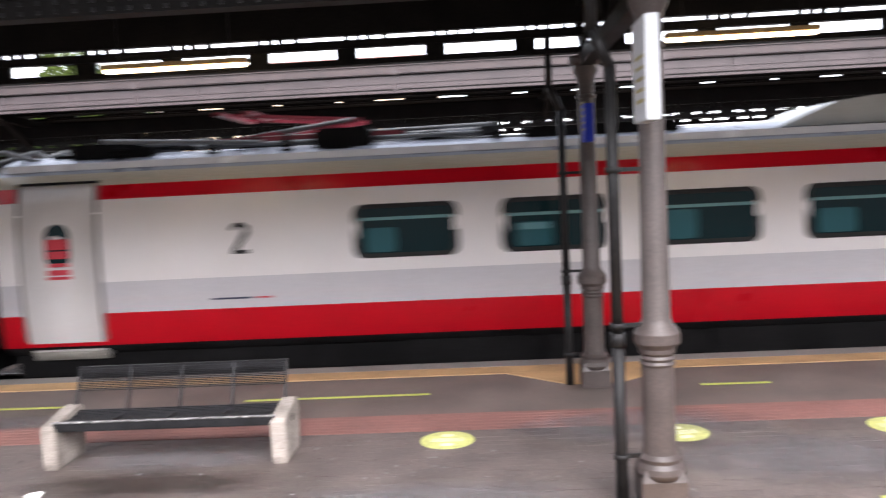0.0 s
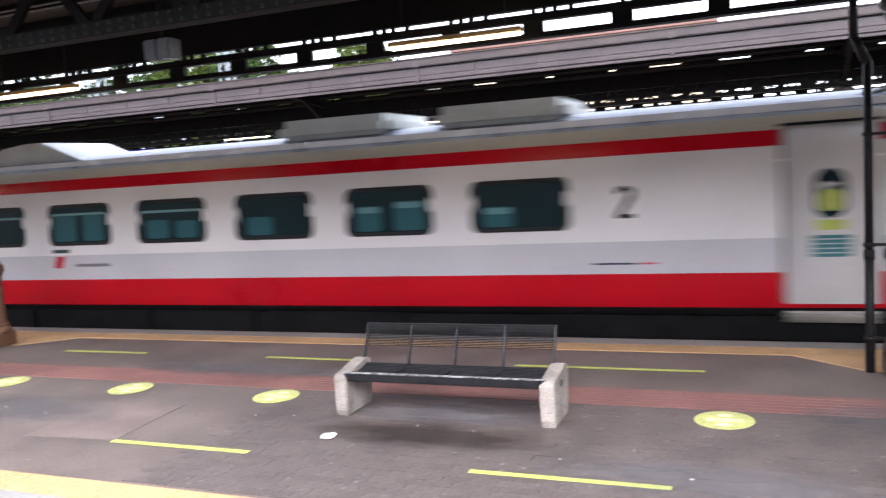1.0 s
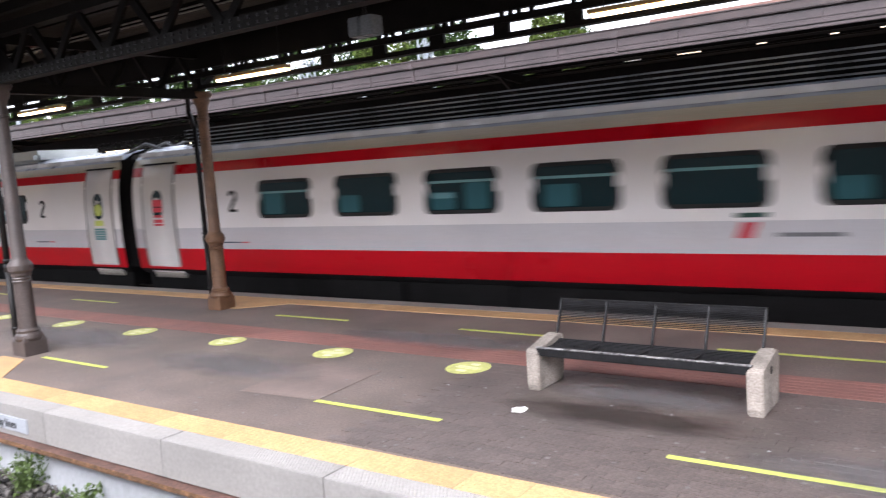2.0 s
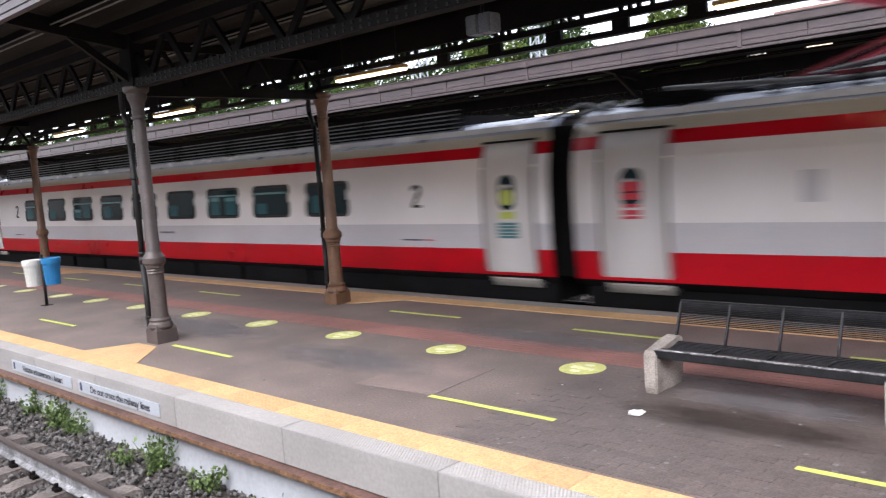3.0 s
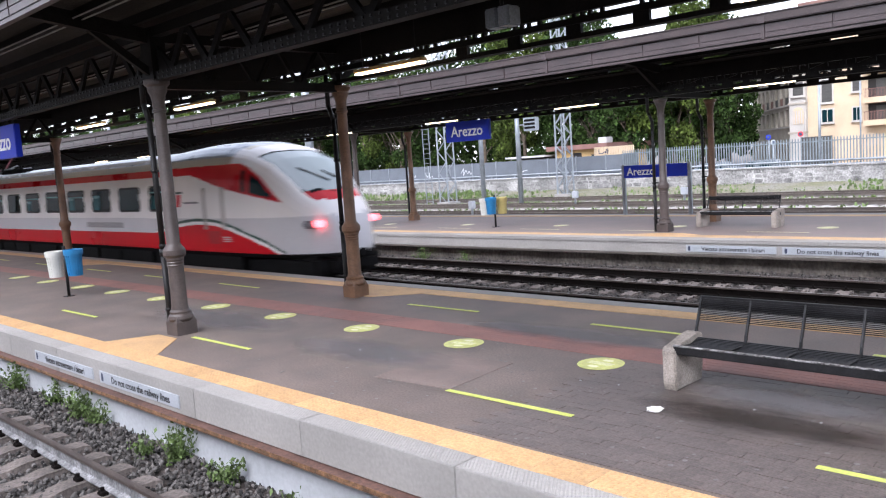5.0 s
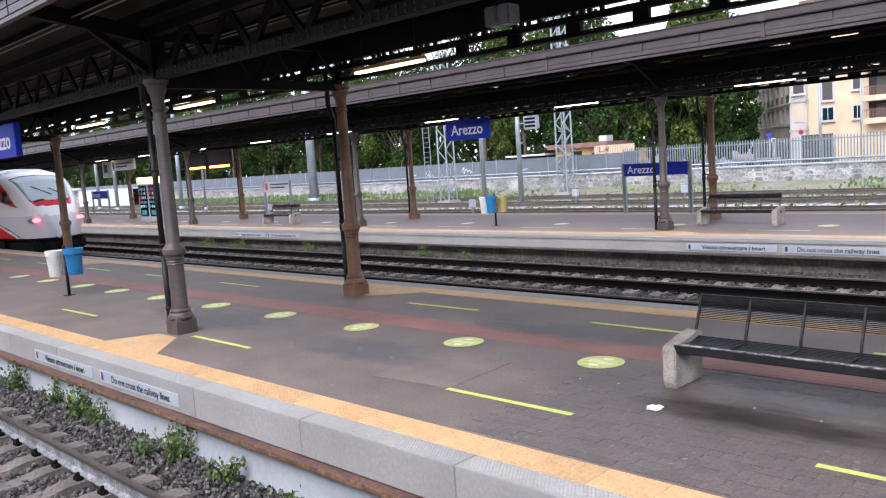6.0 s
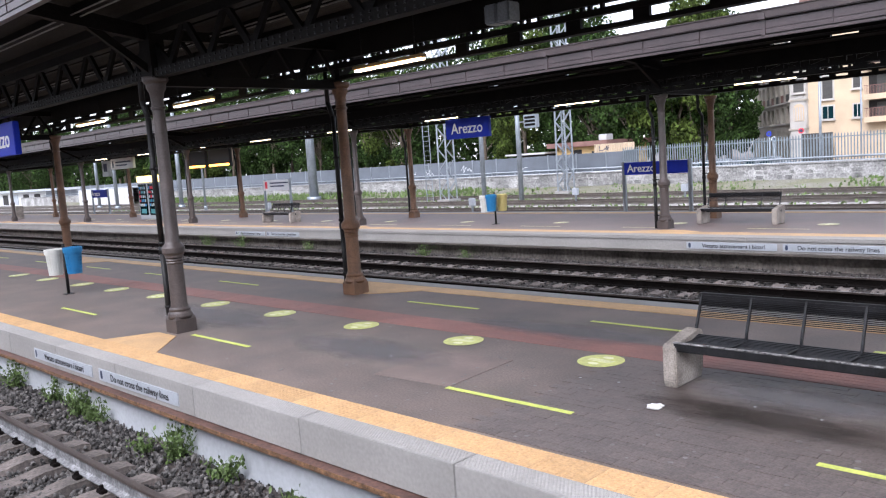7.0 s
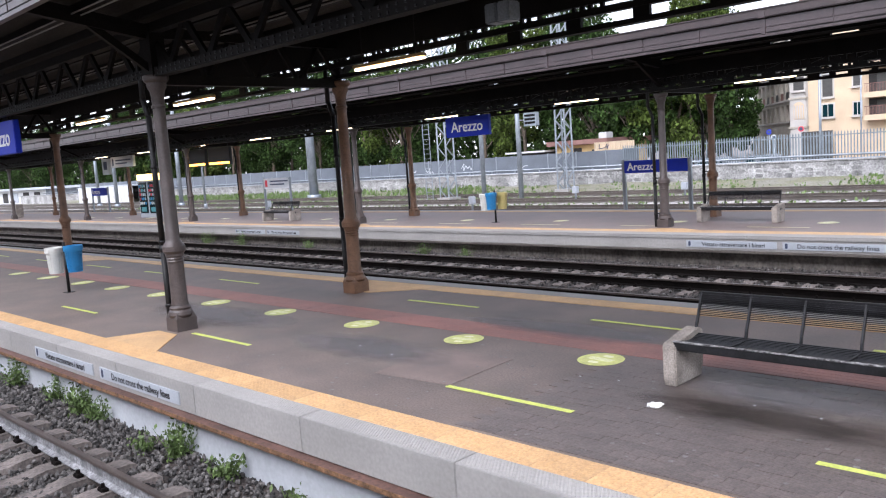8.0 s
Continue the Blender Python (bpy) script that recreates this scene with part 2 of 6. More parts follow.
# ---- ground, platforms, tracks ----
X0, X1 = -110.0, 60.0
RAIL = -0.55
MID_RAIL = -0.42  # the middle track lies higher on its ballast
bm = bmesh.new()
slab(bm, -900, 900, -900, 1200, -1.2, -0.86)
solid("ground", bm, M_GRAVEL, "grey gravel ground round the station tracks", "ground", kind="structure")

def platform(name, label, y0, y1):
    """Concrete island: a core with recessed lower wall, a proud coping course and a rusty steel ledge on each long side."""
    root = thing(name, label, "platform", kind="structure")
    b = bmesh.new()
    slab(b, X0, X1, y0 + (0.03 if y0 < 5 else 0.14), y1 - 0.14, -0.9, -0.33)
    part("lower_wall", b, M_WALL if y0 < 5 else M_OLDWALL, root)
    b = bmesh.new()
    slab(b, X0, X1, y0 + (0.05 if y0 < 5 else 0.02), y1 - 0.02, -0.33, -0.07)
    part("face_course", b, M_KERB, root)
    for s, y in ((-1, y0), (1, y1)):
        b = bmesh.new()
        slab(b, X0, X1, min(y - s * 0.05, y + s * 0.105), max(y - s * 0.05, y + s * 0.105), -0.355, -0.335, 0.004)
        ledge = part("steel_ledge", b, M_RUST if y0 < 5 else M_RAILYARD, root, "rusty brown steel ledge")
        b = bmesh.new()
        slab(b, X0, X1, min(y + s * 0.096, y + s * 0.108), max(y + s * 0.096, y + s * 0.108), -0.382, -0.333, 0.003)
        part("ledge_lip", b, M_RUSTEDGE if y0 < 5 else M_RAILYARD, ledge, "ochre rusted front lip")
    b = bmesh.new()
    slab(b, X0, X1, y0 + 0.3, y1 - 0.3, -0.07, 0.0)
    part("asphalt_surface", b, M_ASPHALT if y0 < 5 else M_ASPHALT_FAR, root)
    return root

P_NEAR = platform("platform_middle", "grey asphalt island platform with yellow tactile edges", 2.89, 9.02)
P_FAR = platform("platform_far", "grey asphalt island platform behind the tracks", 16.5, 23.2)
bm = bmesh.new()
slab(bm, X0, X1, -9, -0.45, -0.9, 0.0)
solid("platform_near", bm, M_ASPHALT, "grey asphalt platform under the viewer", "platform", kind="structure")

def strips(root, ya, yb, yc, yd, near):
    """Coping stones and yellow tactile tiles along one edge; near ones are single pieces."""
    x_from, x_to, step = (-34.21, 2.65, 0.97) if near else (0, 0, 1)
    stone, tile = bmesh.new(), bmesh.new()
    w = step * 2
    slab(stone, 0.002, w - 0.002, min(ya, yb), max(ya, yb), -0.328 if near else -0.075, 0.012, 0.006)
    slab(tile, 0.002, step / 2 - 0.002, min(yc, yd), max(yc, yd), -0.05, 0.010)
    if near:
        for r in range(7):
            for c in range(7):
                cx, cy = 0.035 + c * 0.063, min(yc, yd) + 0.03 + r * (abs(yd - yc) - 0.06) / 6
                slab(tile, cx - 0.011, cx + 0.011, cy - 0.011, cy + 0.011, 0.009, 0.014)
    if near:
        for r in range(9):
            for c in range(60):
                cx, cy = 0.03 + (c + 0.5 * (r % 2)) * 0.0315, min(ya, yb) + 0.035 + r * 0.024
                v = [stone.verts.new(p) for p in ((cx - 0.014, cy, 0.0115), (cx, cy - 0.010, 0.0115), (cx + 0.014, cy, 0.0115), (cx, cy + 0.010, 0.0115), (cx, cy, 0.021))]
                for i in range(4):
                    stone.faces.new((v[i], v[(i + 1) % 4], v[4]))
    me_s, me_t = to_mesh("coping_stone", stone, M_KERB), to_mesh("tactile_tile", tile, M_YELLOW)
    if near:
        for i in range(int((x_to - x_from) / w)):
            part("coping_stone", me_s, None, root).location.x = x_from + i * w
        for i in range(int((x_to - x_from) / (step / 2))):
            part("tactile_tile", me_t, None, root).location.x = x_from + i * step / 2
    b, t = bmesh.new(), bmesh.new()
    for xa, xb in ((X0, x_from), (x_to, X1)):
        x = xa
        while x < xb - 0.1:
            slab(b, x + 0.004, min(x + 1.8, xb) - 0.004, min(ya, yb), max(ya, yb), -0.07, 0.012)
            x += 1.8
        slab(t, xa, xb, min(yc, yd), max(yc, yd), -0.05, 0.010)
    part("far_coping", b, M_KERB, root)
    part("far_tactile_strip", t, M_YELLOW, root)

strips(P_NEAR, 2.89, 3.15, 3.154, 3.48, True)
strips(P_NEAR, 9.02, 8.72, 8.716, 8.36, False)
strips(P_FAR, 16.5, 16.95, 16.954, 17.45, False)
strips(P_FAR, 23.2, 22.8, 22.796, 22.4, False)

# yellow wedges that reach out round the column feet
COLX = (-53.9, -41.3, -28.88, -15.95, -3.53, 9.0, 21.5)
for x in COLX[1:6]:
    bm = bmesh.new()
    flat(bm, [(x - 0.55, 3.48), (x + 1.05, 3.48), (x + 0.3, 4.15), (x - 0.25, 4.15)], -0.02, 0.009)
    part("tactile_wedge", bm, M_YELLOW, P_NEAR)
    bm = bmesh.new()
    flat(bm, [(x - 1.0, 8.36), (x + 1.0, 8.36), (x + 0.3, 7.75), (x - 0.3, 7.75)], -0.02, 0.009)
    part("tactile_wedge", bm, M_YELLOW, P_NEAR)
for i in range(7):
    x = -66 + 12.6 * i + 0.3
    bm = bmesh.new()
    flat(bm, [(x - 1.0, 17.45), (x + 1.0, 17.45), (x + 0.3, 17.8), (x - 0.3, 17.8)], -0.02, 0.009)
    part("tactile_wedge", bm, M_YELLOW, P_FAR)

# red-brown paving band: rows of long thin bricks
bm = bmesh.new()
slab(bm, X0, X1, 6.2, 6.76, -0.03, 0.003)
part("red_band", bm, M_REDSTRIP, P_NEAR, "dull red paving band")
bm = bmesh.new()
for r in range(6):
    y = 6.205 + r * 0.0925
    x = -24.0
    while x < 0:
        w = 0.9
        slab(bm, x + (r % 2) * 0.45, x + (r % 2) * 0.45 + w - 0.012, y, y + 0.087, 0.0, 0.0055)
        x += w
tagged(part("red_brick", bm, M_REDSTRIP, P_NEAR), kind="stuff")

# small pavers set in the asphalt by the bench
PAVE = bmesh.new()
slab(PAVE, 0.0015, 0.2185, 0.0015, 0.1085, -0.02, 0.006)
ME_PAVE = to_mesh("paver", PAVE, M_PAVER)
for r in range(9):
    for c in range(33):
        ob = part("paver", ME_PAVE, None, P_NEAR)
        ob.location = (-9.6 + c * 0.22 + (r % 2) * 0.11, 3.54 + r * 0.11, random.uniform(-0.002, 0.0015))
bm = bmesh.new()
for r in range(24):
    for c in range(46):
        if r >= 9 or c >= 33:
            z = random.uniform(-0.002, 0.0015)
            x, y = -9.6 + c * 0.22 + (r % 2) * 0.11, 3.54 + r * 0.11
            slab(bm, x + 0.0015, x + 0.2185, y + 0.0015, y + 0.1085, z - 0.02, z + 0.006)
tagged(part("outer_pavers", bm, M_PAVER, P_NEAR), kind="stuff")
bm = bmesh.new()
flat(bm, [(-11.5, 4.28), (-10.45, 4.36), (-10.54, 5.46), (-11.62, 5.39)], -0.02, 0.005)
part("asphalt_patch", bm, material("patch_asphalt", (0.195, 0.15, 0.134), 0.7, vary=0.2, scale=2, fine=80), P_NEAR, "paler square asphalt patch")

def stone_mesh(seed, r):
    rnd = random.Random(seed)
    b = bmesh.new()
    bmesh.ops.create_icosphere(b, subdivisions=1, radius=r)
    for v in b.verts:
        v.co *= rnd.uniform(0.65, 1.2)
        v.co.z *= 0.75
    return b

def scatter(bm, proto, n, region, rnd, dz=0.0):
    """n turned copies of the shapes in proto, dropped on a region given as x0, x1, y0, y1, z."""
    x0, x1, y0, y1, z = region
    for _ in range(n):
        vs, fs = rnd.choice(proto)
        m = pose(rnd.uniform(x0, x1), rnd.uniform(y0, y1), z + rnd.uniform(-dz, dz), rnd.uniform(0, 360), rnd.uniform(0, 360), rnd.uniform(0, 360)) @ Matrix.Scale(rnd.uniform(0.6, 1.3), 4)
        nv = [bm.verts.new(m @ v) for v in vs]
        for f in fs:
            bm.faces.new([nv[i] for i in f])

def proto_of(b):
    b.verts.ensure_lookup_table()
    out = ([v.co.copy() for v in b.verts], [[v.index for v in f.verts] for f in b.faces])
    b.free()
    return out

STONES = [proto_of(stone_mesh(i, 0.028)) for i in range(6)]

def sleeper_mesh():
    b = bmesh.new()
    prof = [(-1.2, 0.0), (-1.2, 0.13), (-1.12, 0.155), (-0.5, 0.155), (-0.3, 0.12), (0.3, 0.12), (0.5, 0.155), (1.12, 0.155), (1.2, 0.13), (1.2, 0.0)]
    a = [b.verts.new((-0.12 if z > 0.01 else -0.15, y, z)) for y, z in prof]
    c = [b.verts.new((0.12 if z > 0.01 else 0.15, y, z)) for y, z in prof]
    for i in range(len(prof)):
        j = (i + 1) % len(prof)
        b.faces.new((a[i], a[j], c[j], c[i]))
    b.faces.new(a[::-1]), b.faces.new(c)
    return to_mesh("sleeper", b, M_SLEEPER)

ME_SLEEPER = sleeper_mesh()
bm = bmesh.new()
for s in (-1, 1):
    slab(bm, -0.06, 0.06, s * 0.11 - 0.035, s * 0.11 + 0.035, 0.0, 0.045, 0.01)
    tube(bm, (0, s * 0.11, 0.04), (0, s * 0.11, 0.085), 0.02, 6)
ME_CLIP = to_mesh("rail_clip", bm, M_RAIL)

def track(name, label, yc, xa, xb, singles=(), web=None, level=-0.55):
    root = thing(name, label, "track", 0, yc, level, kind="structure")
    for s in (-1, 1):
        y = s * 0.7525
        b = bmesh.new()
        prof = [(-0.07, -0.172), (0.07, -0.172), (0.07, -0.158), (0.012, -0.14), (0.012, -0.04), (0.036, -0.03), (0.036, -0.006), (-0.036, -0.006), (-0.036, -0.03), (-0.012, -0.04), (-0.012, -0.14), (-0.07, -0.158)]
        p = [b.verts.new((xa, y + dy, z)) for dy, z in prof]
        q = [b.verts.new((xb, y + dy, z)) for dy, z in prof]
        for i in range(len(prof)):
            b.faces.new((p[i], p[(i + 1) % len(prof)], q[(i + 1) % len(prof)], q[i]))
        slab(b, xa, xb, y - 0.030, y + 0.030, -0.006, 0.0)
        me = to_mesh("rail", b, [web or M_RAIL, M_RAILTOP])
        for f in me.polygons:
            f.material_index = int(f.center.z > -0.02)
        part("rail", me, None, root)
    x, near, rest = xa + 0.3, [], bmesh.new()
    while x < xb:
        if singles and singles[0] < x < singles[1]:
            near.append(x)
        else:
            slab(rest, x - 0.13, x + 0.13, -1.2, 1.2, -0.33, -0.185)
        x += 0.6
    for x in near:
        ob = part("sleeper", ME_SLEEPER, None, root)
        ob.location = (x + random.uniform(-0.02, 0.02), 0, -0.335)
        for s in (-1, 1):
            part("rail_clip", ME_CLIP, None, root).location = (x, s * 0.7525, -0.19)
    tagged(part("far_sleepers", rest, M_SLEEPER, root), kind="stuff")
    return root

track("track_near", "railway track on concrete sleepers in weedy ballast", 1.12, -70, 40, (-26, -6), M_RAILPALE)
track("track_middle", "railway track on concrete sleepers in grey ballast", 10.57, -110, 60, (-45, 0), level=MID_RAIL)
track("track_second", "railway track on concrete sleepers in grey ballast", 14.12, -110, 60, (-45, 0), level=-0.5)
rnd = random.Random(5)
for y0, y1, n, xa, xb in ((-0.45, 3.03, 19000, -21, -8.5), (9.16, 16.64, 22000, -40, -6)):
    bm = bmesh.new()
    slab(bm, X0, X1, y0, y1, -0.89, -0.825 if y0 < 0 else -0.725)
    solid("ballast_bed", bm, M_BALLAST, "dark grey ballast between the platforms", "ballast", kind="structure")
    bm = bmesh.new()
    scatter(bm, STONES, n, (xa, xb, y0 + 0.05, y1 - 0.05, -0.80 if y0 < 0 else -0.712), rnd, 0.03)
    solid("ballast_stones", bm, M_STONE, "loose grey and brown ballast stones along the track", "ballast", kind="stuff")

bm = bmesh.new()
flat(bm, [(X0, 9.18), (X1, 9.18), (X1, 12.15), (X0, 12.15)], -0.79, -0.645)
solid("ballast_bed", bm, M_BALLAST, "raised brown ballast of the middle track", "ballast", kind="structure")
bm = bmesh.new()
scatter(bm, STONES, 9000, (-40, -6, 10.9, 12.3, -0.63), rnd, 0.03)
solid("ballast_stones", bm, M_STONE, "loose brown ballast stones of the middle track", "ballast", kind="stuff")

# ---- floor markings ----
def lime_line(x0, x1, y):
    b = bmesh.new()
    slab(b, -(x1 - x0) / 2, (x1 - x0) / 2, -0.032, 0.032, 0.0, 0.003)
    solid("floor_line", b, M_LIME, "lime yellow tape line stuck on the platform", "floor marking", "floor lines", at=pose((x0 + x1) / 2, y, 0.0065, 0, 0, random.uniform(-0.5, 0.5)))

for x in (-20.33, -15.5, -10.44, -6.92, -2.0, -25.5, -30.5):
    lime_line(x, x + 1.5, 4.32)
for x in (-27.2, -23.7, -20.25, -14.39, -10.9, -7.5, -2.4, -31, -35):
    lime_line(x, x + (1.5 if x != -7.5 else 2.1) * (0.5 if x == -2.4 else 1), 7.52)

def floor_disc(x, y, rz, mat=M_DISC):
    d = thing("floor_disc", "round lime yellow distancing sticker on the platform", "floor marking", x, y, 0.0065, rz, "distancing discs")
    b = bmesh.new()
    flat(b, [(0.25 * math.cos(2 * math.pi * i / 36), 0.25 * math.sin(2 * math.pi * i / 36)) for i in range(36)], 0, 0.003)
    part("disc", b, mat, d)
    b = bmesh.new()
    for s in (-1, 1):
        flat(b, rounded(-0.06, 0.06, s * 0.13 - 0.035, s * 0.13 + 0.035, 0.03), 0.003, 0.0042)
    for k in range(4):
        slab(b, -0.15, 0.15, -0.045 + k * 0.026, -0.034 + k * 0.026, 0.003, 0.0042)
    part("print", b, M_PALE, d, "pale printed footprints and bars")

for x in (-27.5, -25.5, -23.4, -21.6, -19.66, -17.6, -15.63, -13.64, -11.68, -9.69, -5.14, -3.02, -1.1):
    floor_disc(x, 5.9, random.uniform(-12, 12))
for x in range(-60, 0, 4):
    floor_disc(x, 19.4, 0, M_FADED)
for i in range(16):
    b = bmesh.new()
    slab(b, -0.75, 0.75, -0.03, 0.03, 0, 0.003)
    solid("floor_line", b, M_FADED, "faded pale yellow tape line on the far platform", "floor marking", "far floor lines", at=pose(-56 + 3.6 * i, 18.3, 0.0065))

# ---- columns ----
def column_mesh(h):
    """Cast-iron column: faceted plinth, lower drum with rings, collar, tapering shaft, flared capital."""
    return [(0.185, 0.20), (0.195, 0.24), (0.185, 0.28), (0.16, 0.31), (0.167, 0.34), (0.137, 0.37), (0.127, 0.42), (0.123, 1.0), (0.135, 1.02), (0.123, 1.04), (0.135, 1.06), (0.123, 1.08), (0.14, 1.10), (0.14, 1.13), (0.175, 1.17), (0.175, 1.24), (0.158, 1.27), (0.126, 1.30), (0.108, 1.34), (0.092, h - 0.46), (0.112, h - 0.45), (0.112, h - 0.42), (0.095, h - 0.41), (0.098, h - 0.30), (0.112, h - 0.22), (0.145, h - 0.16), (0.15, h - 0.13), (0.15, h - 0.10), (0.185, h - 0.07), (0.195, h - 0.04), (0.195, h)]

def column(x, y, mat, label, group, h=3.6, pipe=-0.28, scale=0.93, pipe_y=0.03):
    c = thing("platform_column", label, "column", x, y, 0.0, 0, group)
    b = bmesh.new()
    lathe(b, [(r * scale, z) for r, z in column_mesh(h)])
    part("shaft", b, mat, c)
    b = bmesh.new()
    w = 0.162
    lo = [(-w, -w), (w, -w), (w, w), (-w, w)]
    rings = [[b.verts.new((px * k * scale, py * k * scale, z)) for px, py in lo] for k, z in ((1.06, 0.0), (1.06, 0.19), (0.98, 0.22), (0.84, 0.27))]
    for p, q in zip(rings, rings[1:]):
        for i in range(4):
            b.faces.new((p[i], p[(i + 1) % 4], q[(i + 1) % 4], q[i]))
    b.faces.new(rings[0][::-1]), b.faces.new(rings[-1])
    part("plinth", b, mat, c)
    if pipe:
        b = bmesh.new()
        tube(b, (pipe, pipe_y, 0.0), (pipe, pipe_y, 1.15), 0.045, 10)
        tube(b, (pipe, pipe_y, 1.15), (pipe, pipe_y, 1.25), 0.055, 10)
        tube(b, (pipe, pipe_y, 1.25), (pipe, pipe_y, h - 0.55), 0.042, 10)
        tube(b, (pipe, pipe_y, h - 0.57), (pipe - 0.12, pipe_y, h - 0.3), 0.042, 10)
        tube(b, (pipe - 0.12, pipe_y, h - 0.32), (pipe - 0.12, pipe_y, h + 0.3), 0.042, 10)
        part("drain_pipe", b, M_BLACK, c, "black drain pipe")
        b = bmesh.new()
        for z in (0.35, 1.3, 2.4):
            beam(b, (0, 0, z), (pipe, pipe_y, z), 0.015, 0.03)
            tube(b, (pipe, pipe_y, z - 0.02), (pipe, pipe_y, z + 0.02), 0.056, 10)
        part("pipe_bracket", b, M_BLACK, c)
    return c

for x in COLX:
    column(x, 4.4, M_COLUMN, "grey-brown cast-iron column with a square plinth", "columns of the middle platform", 3.68, pipe_y=-0.03)
    column(x, 7.72, M_COLRUST if x < -10 else M_COLUMN, "ochre-brown cast-iron column with a black drain pipe", "columns of the middle platform", 3.66)
FARX = [-66.4 + 12.6 * i for i in range(7)]
for x in FARX:
    column(x + 0.3, 18.15, M_COLUMN, "dark brown cast-iron column on the far platform", "columns of the far platform", 3.5)
    column(x + 0.3, 20.95, M_COLRUST, "ochre-brown cast-iron column on the far platform", "columns of the far platform", 3.5)

# ---- canopies ----
def lattice(b, xa, xb, y, z0, z1, bay, chord=0.13, web=0.095, verticals=True):
    beam(b, (xa, y, z0), (xb, y, z0), 0.16, chord)
    beam(b, (xa, y, z1), (xb, y, z1), 0.16, chord)
    n = int((xb - xa) / bay)
    for i in range(n):
        x = xa + i * bay
        beam(b, (x, y, z0), (x + bay / 2, y, z1), 0.05, web)
        beam(b, (x + bay / 2, y, z1), (x + bay, y, z0), 0.05, web)
        if verticals and i % 2 == 0:
            slab(b, x - 0.14, x + 0.14, y - 0.012, y + 0.012, z0, z0 + 0.16)
            slab(b, x + bay / 2 - 0.12, x + bay / 2 + 0.12, y - 0.012, y + 0.012, z1 - 0.14, z1)

def canopy(name, label, ya, yb, rows, z, rise, xs, fascia, battened=0, drop=0, sheet=None):
    """A platform roof on two rows: lattice girders along the rows, arms across, purlins, sheet and gutter fascias."""
    root = thing(name, label, "canopy", kind="structure")
    top = z + 0.75
    for y in rows:
        b = bmesh.new()
        if battened is True:
            slab(b, X0, X1, y - 0.08, y + 0.08, 3.56, 3.64)
            slab(b, X0, X1, y - 0.04, y + 0.04, 3.70, 3.78)
            slab(b, X0, X1, y - 0.04, y + 0.04, 3.89, 4.2)
            x = X0
            while x < X1:
                slab(b, x, x + 0.3, y - 0.03, y + 0.03, 3.63, 3.71)
                slab(b, x + 0.55, x + 0.7, y - 0.03, y + 0.03, 3.63, 3.71)
                for d in (0.0, 0.42, 0.8):
                    slab(b, x + d, x + d + 0.07, y - 0.03, y + 0.03, 3.77, 3.9)
                beam(b, (x + 0.03, y, 3.78), (x + 0.42, y, 3.89), 0.03, 0.03)
                beam(b, (x + 0.45, y, 3.89), (x + 0.8, y, 3.78), 0.03, 0.03)
                x += 1.0
        elif y == battened:
            slab(b, X0, X1, y - 0.08, y + 0.08, 3.70, 3.76)
            slab(b, X0, X1, y - 0.05, y + 0.05, 3.89, 3.975)
            slab(b, X0, X1, y - 0.05, y + 0.05, 4.03, 4.4)
            x = -7.02 - 0.985 * 104
            while x < X1:
                slab(b, x + 0.76, x + 0.985, y - 0.03, y + 0.03, 3.75, 3.9)
                for d in (0.0, 0.12, 0.30, 0.86):
                    slab(b, x + d, x + d + 0.045, y - 0.03, y + 0.03, 3.97, 4.04)
                x += 0.985
        else:
            lattice(b, X0, X1, y, z + 0.2, top + 0.06, 1.05)
            # built-up boxes and gussets over the columns
            for x in xs:
                slab(b, x - 0.15, x + 0.15, y - 0.11, y + 0.11, z + 0.14, top + 0.12)
                for d in (-1, 1):
                    plate(b, [(x + d * 0.14, z + 0.25), (x + d * 0.62, z + 0.25), (x + d * 0.5, z + 0.36), (x + d * 0.14, z + 0.62)], y - 0.02, y + 0.02)
            rv = bmesh.new()
            x = -30.0
            while x < -2:
                for dz in (-0.03, 0.035):
                    slab(rv, x - 0.014, x + 0.014, y - 0.094, y - 0.079, z + 0.2 + dz - 0.014, z + 0.2 + dz + 0.014)
                x += 0.13
            tagged(part("rivet", rv, M_BLACK, root), kind="stuff")
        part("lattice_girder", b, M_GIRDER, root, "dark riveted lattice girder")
    ym = (rows[0] + rows[1]) / 2
    def roof_z(y):
        return top + 0.12 + rise * abs(y - ym) - (0.076 if drop and drop < y <= ym else 0.0)
    for x in xs:
        for side, ye in ((-1, ya), (1, yb)):
            y0 = rows[0] if side < 0 else rows[1]
            b = bmesh.new()
            beam(b, (x, y0, top), (x, ye, roof_z(ye) - 0.12), 0.12, 0.2)
            beam(b, (x, y0, z + 0.2), (x, (y0 + ye * 1.5) / 2.5, roof_z((y0 + ye * 1.5) / 2.5) - 0.15), 0.08, 0.1)
            part("bracket_arm", b, M_GIRDER, root)
        b = bmesh.new()
        beam(b, (x, rows[0], z + 0.1), (x, rows[1], z + 0.1), 0.14, 0.14)
        beam(b, (x, rows[0], top), (x, rows[1], top), 0.14, 0.14)
        n = 4
        for i in range(n):
            yy = rows[0] + (rows[1] - rows[0]) * i / n
            dy = (rows[1] - rows[0]) / n
            beam(b, (x, yy, z + 0.1), (x, yy + dy / 2, top), 0.05, 0.06)
            beam(b, (x, yy + dy / 2, top), (x, yy + dy, z + 0.1), 0.05, 0.06)
        part("cross_girder", b, M_GIRDER, root)
    n = 9
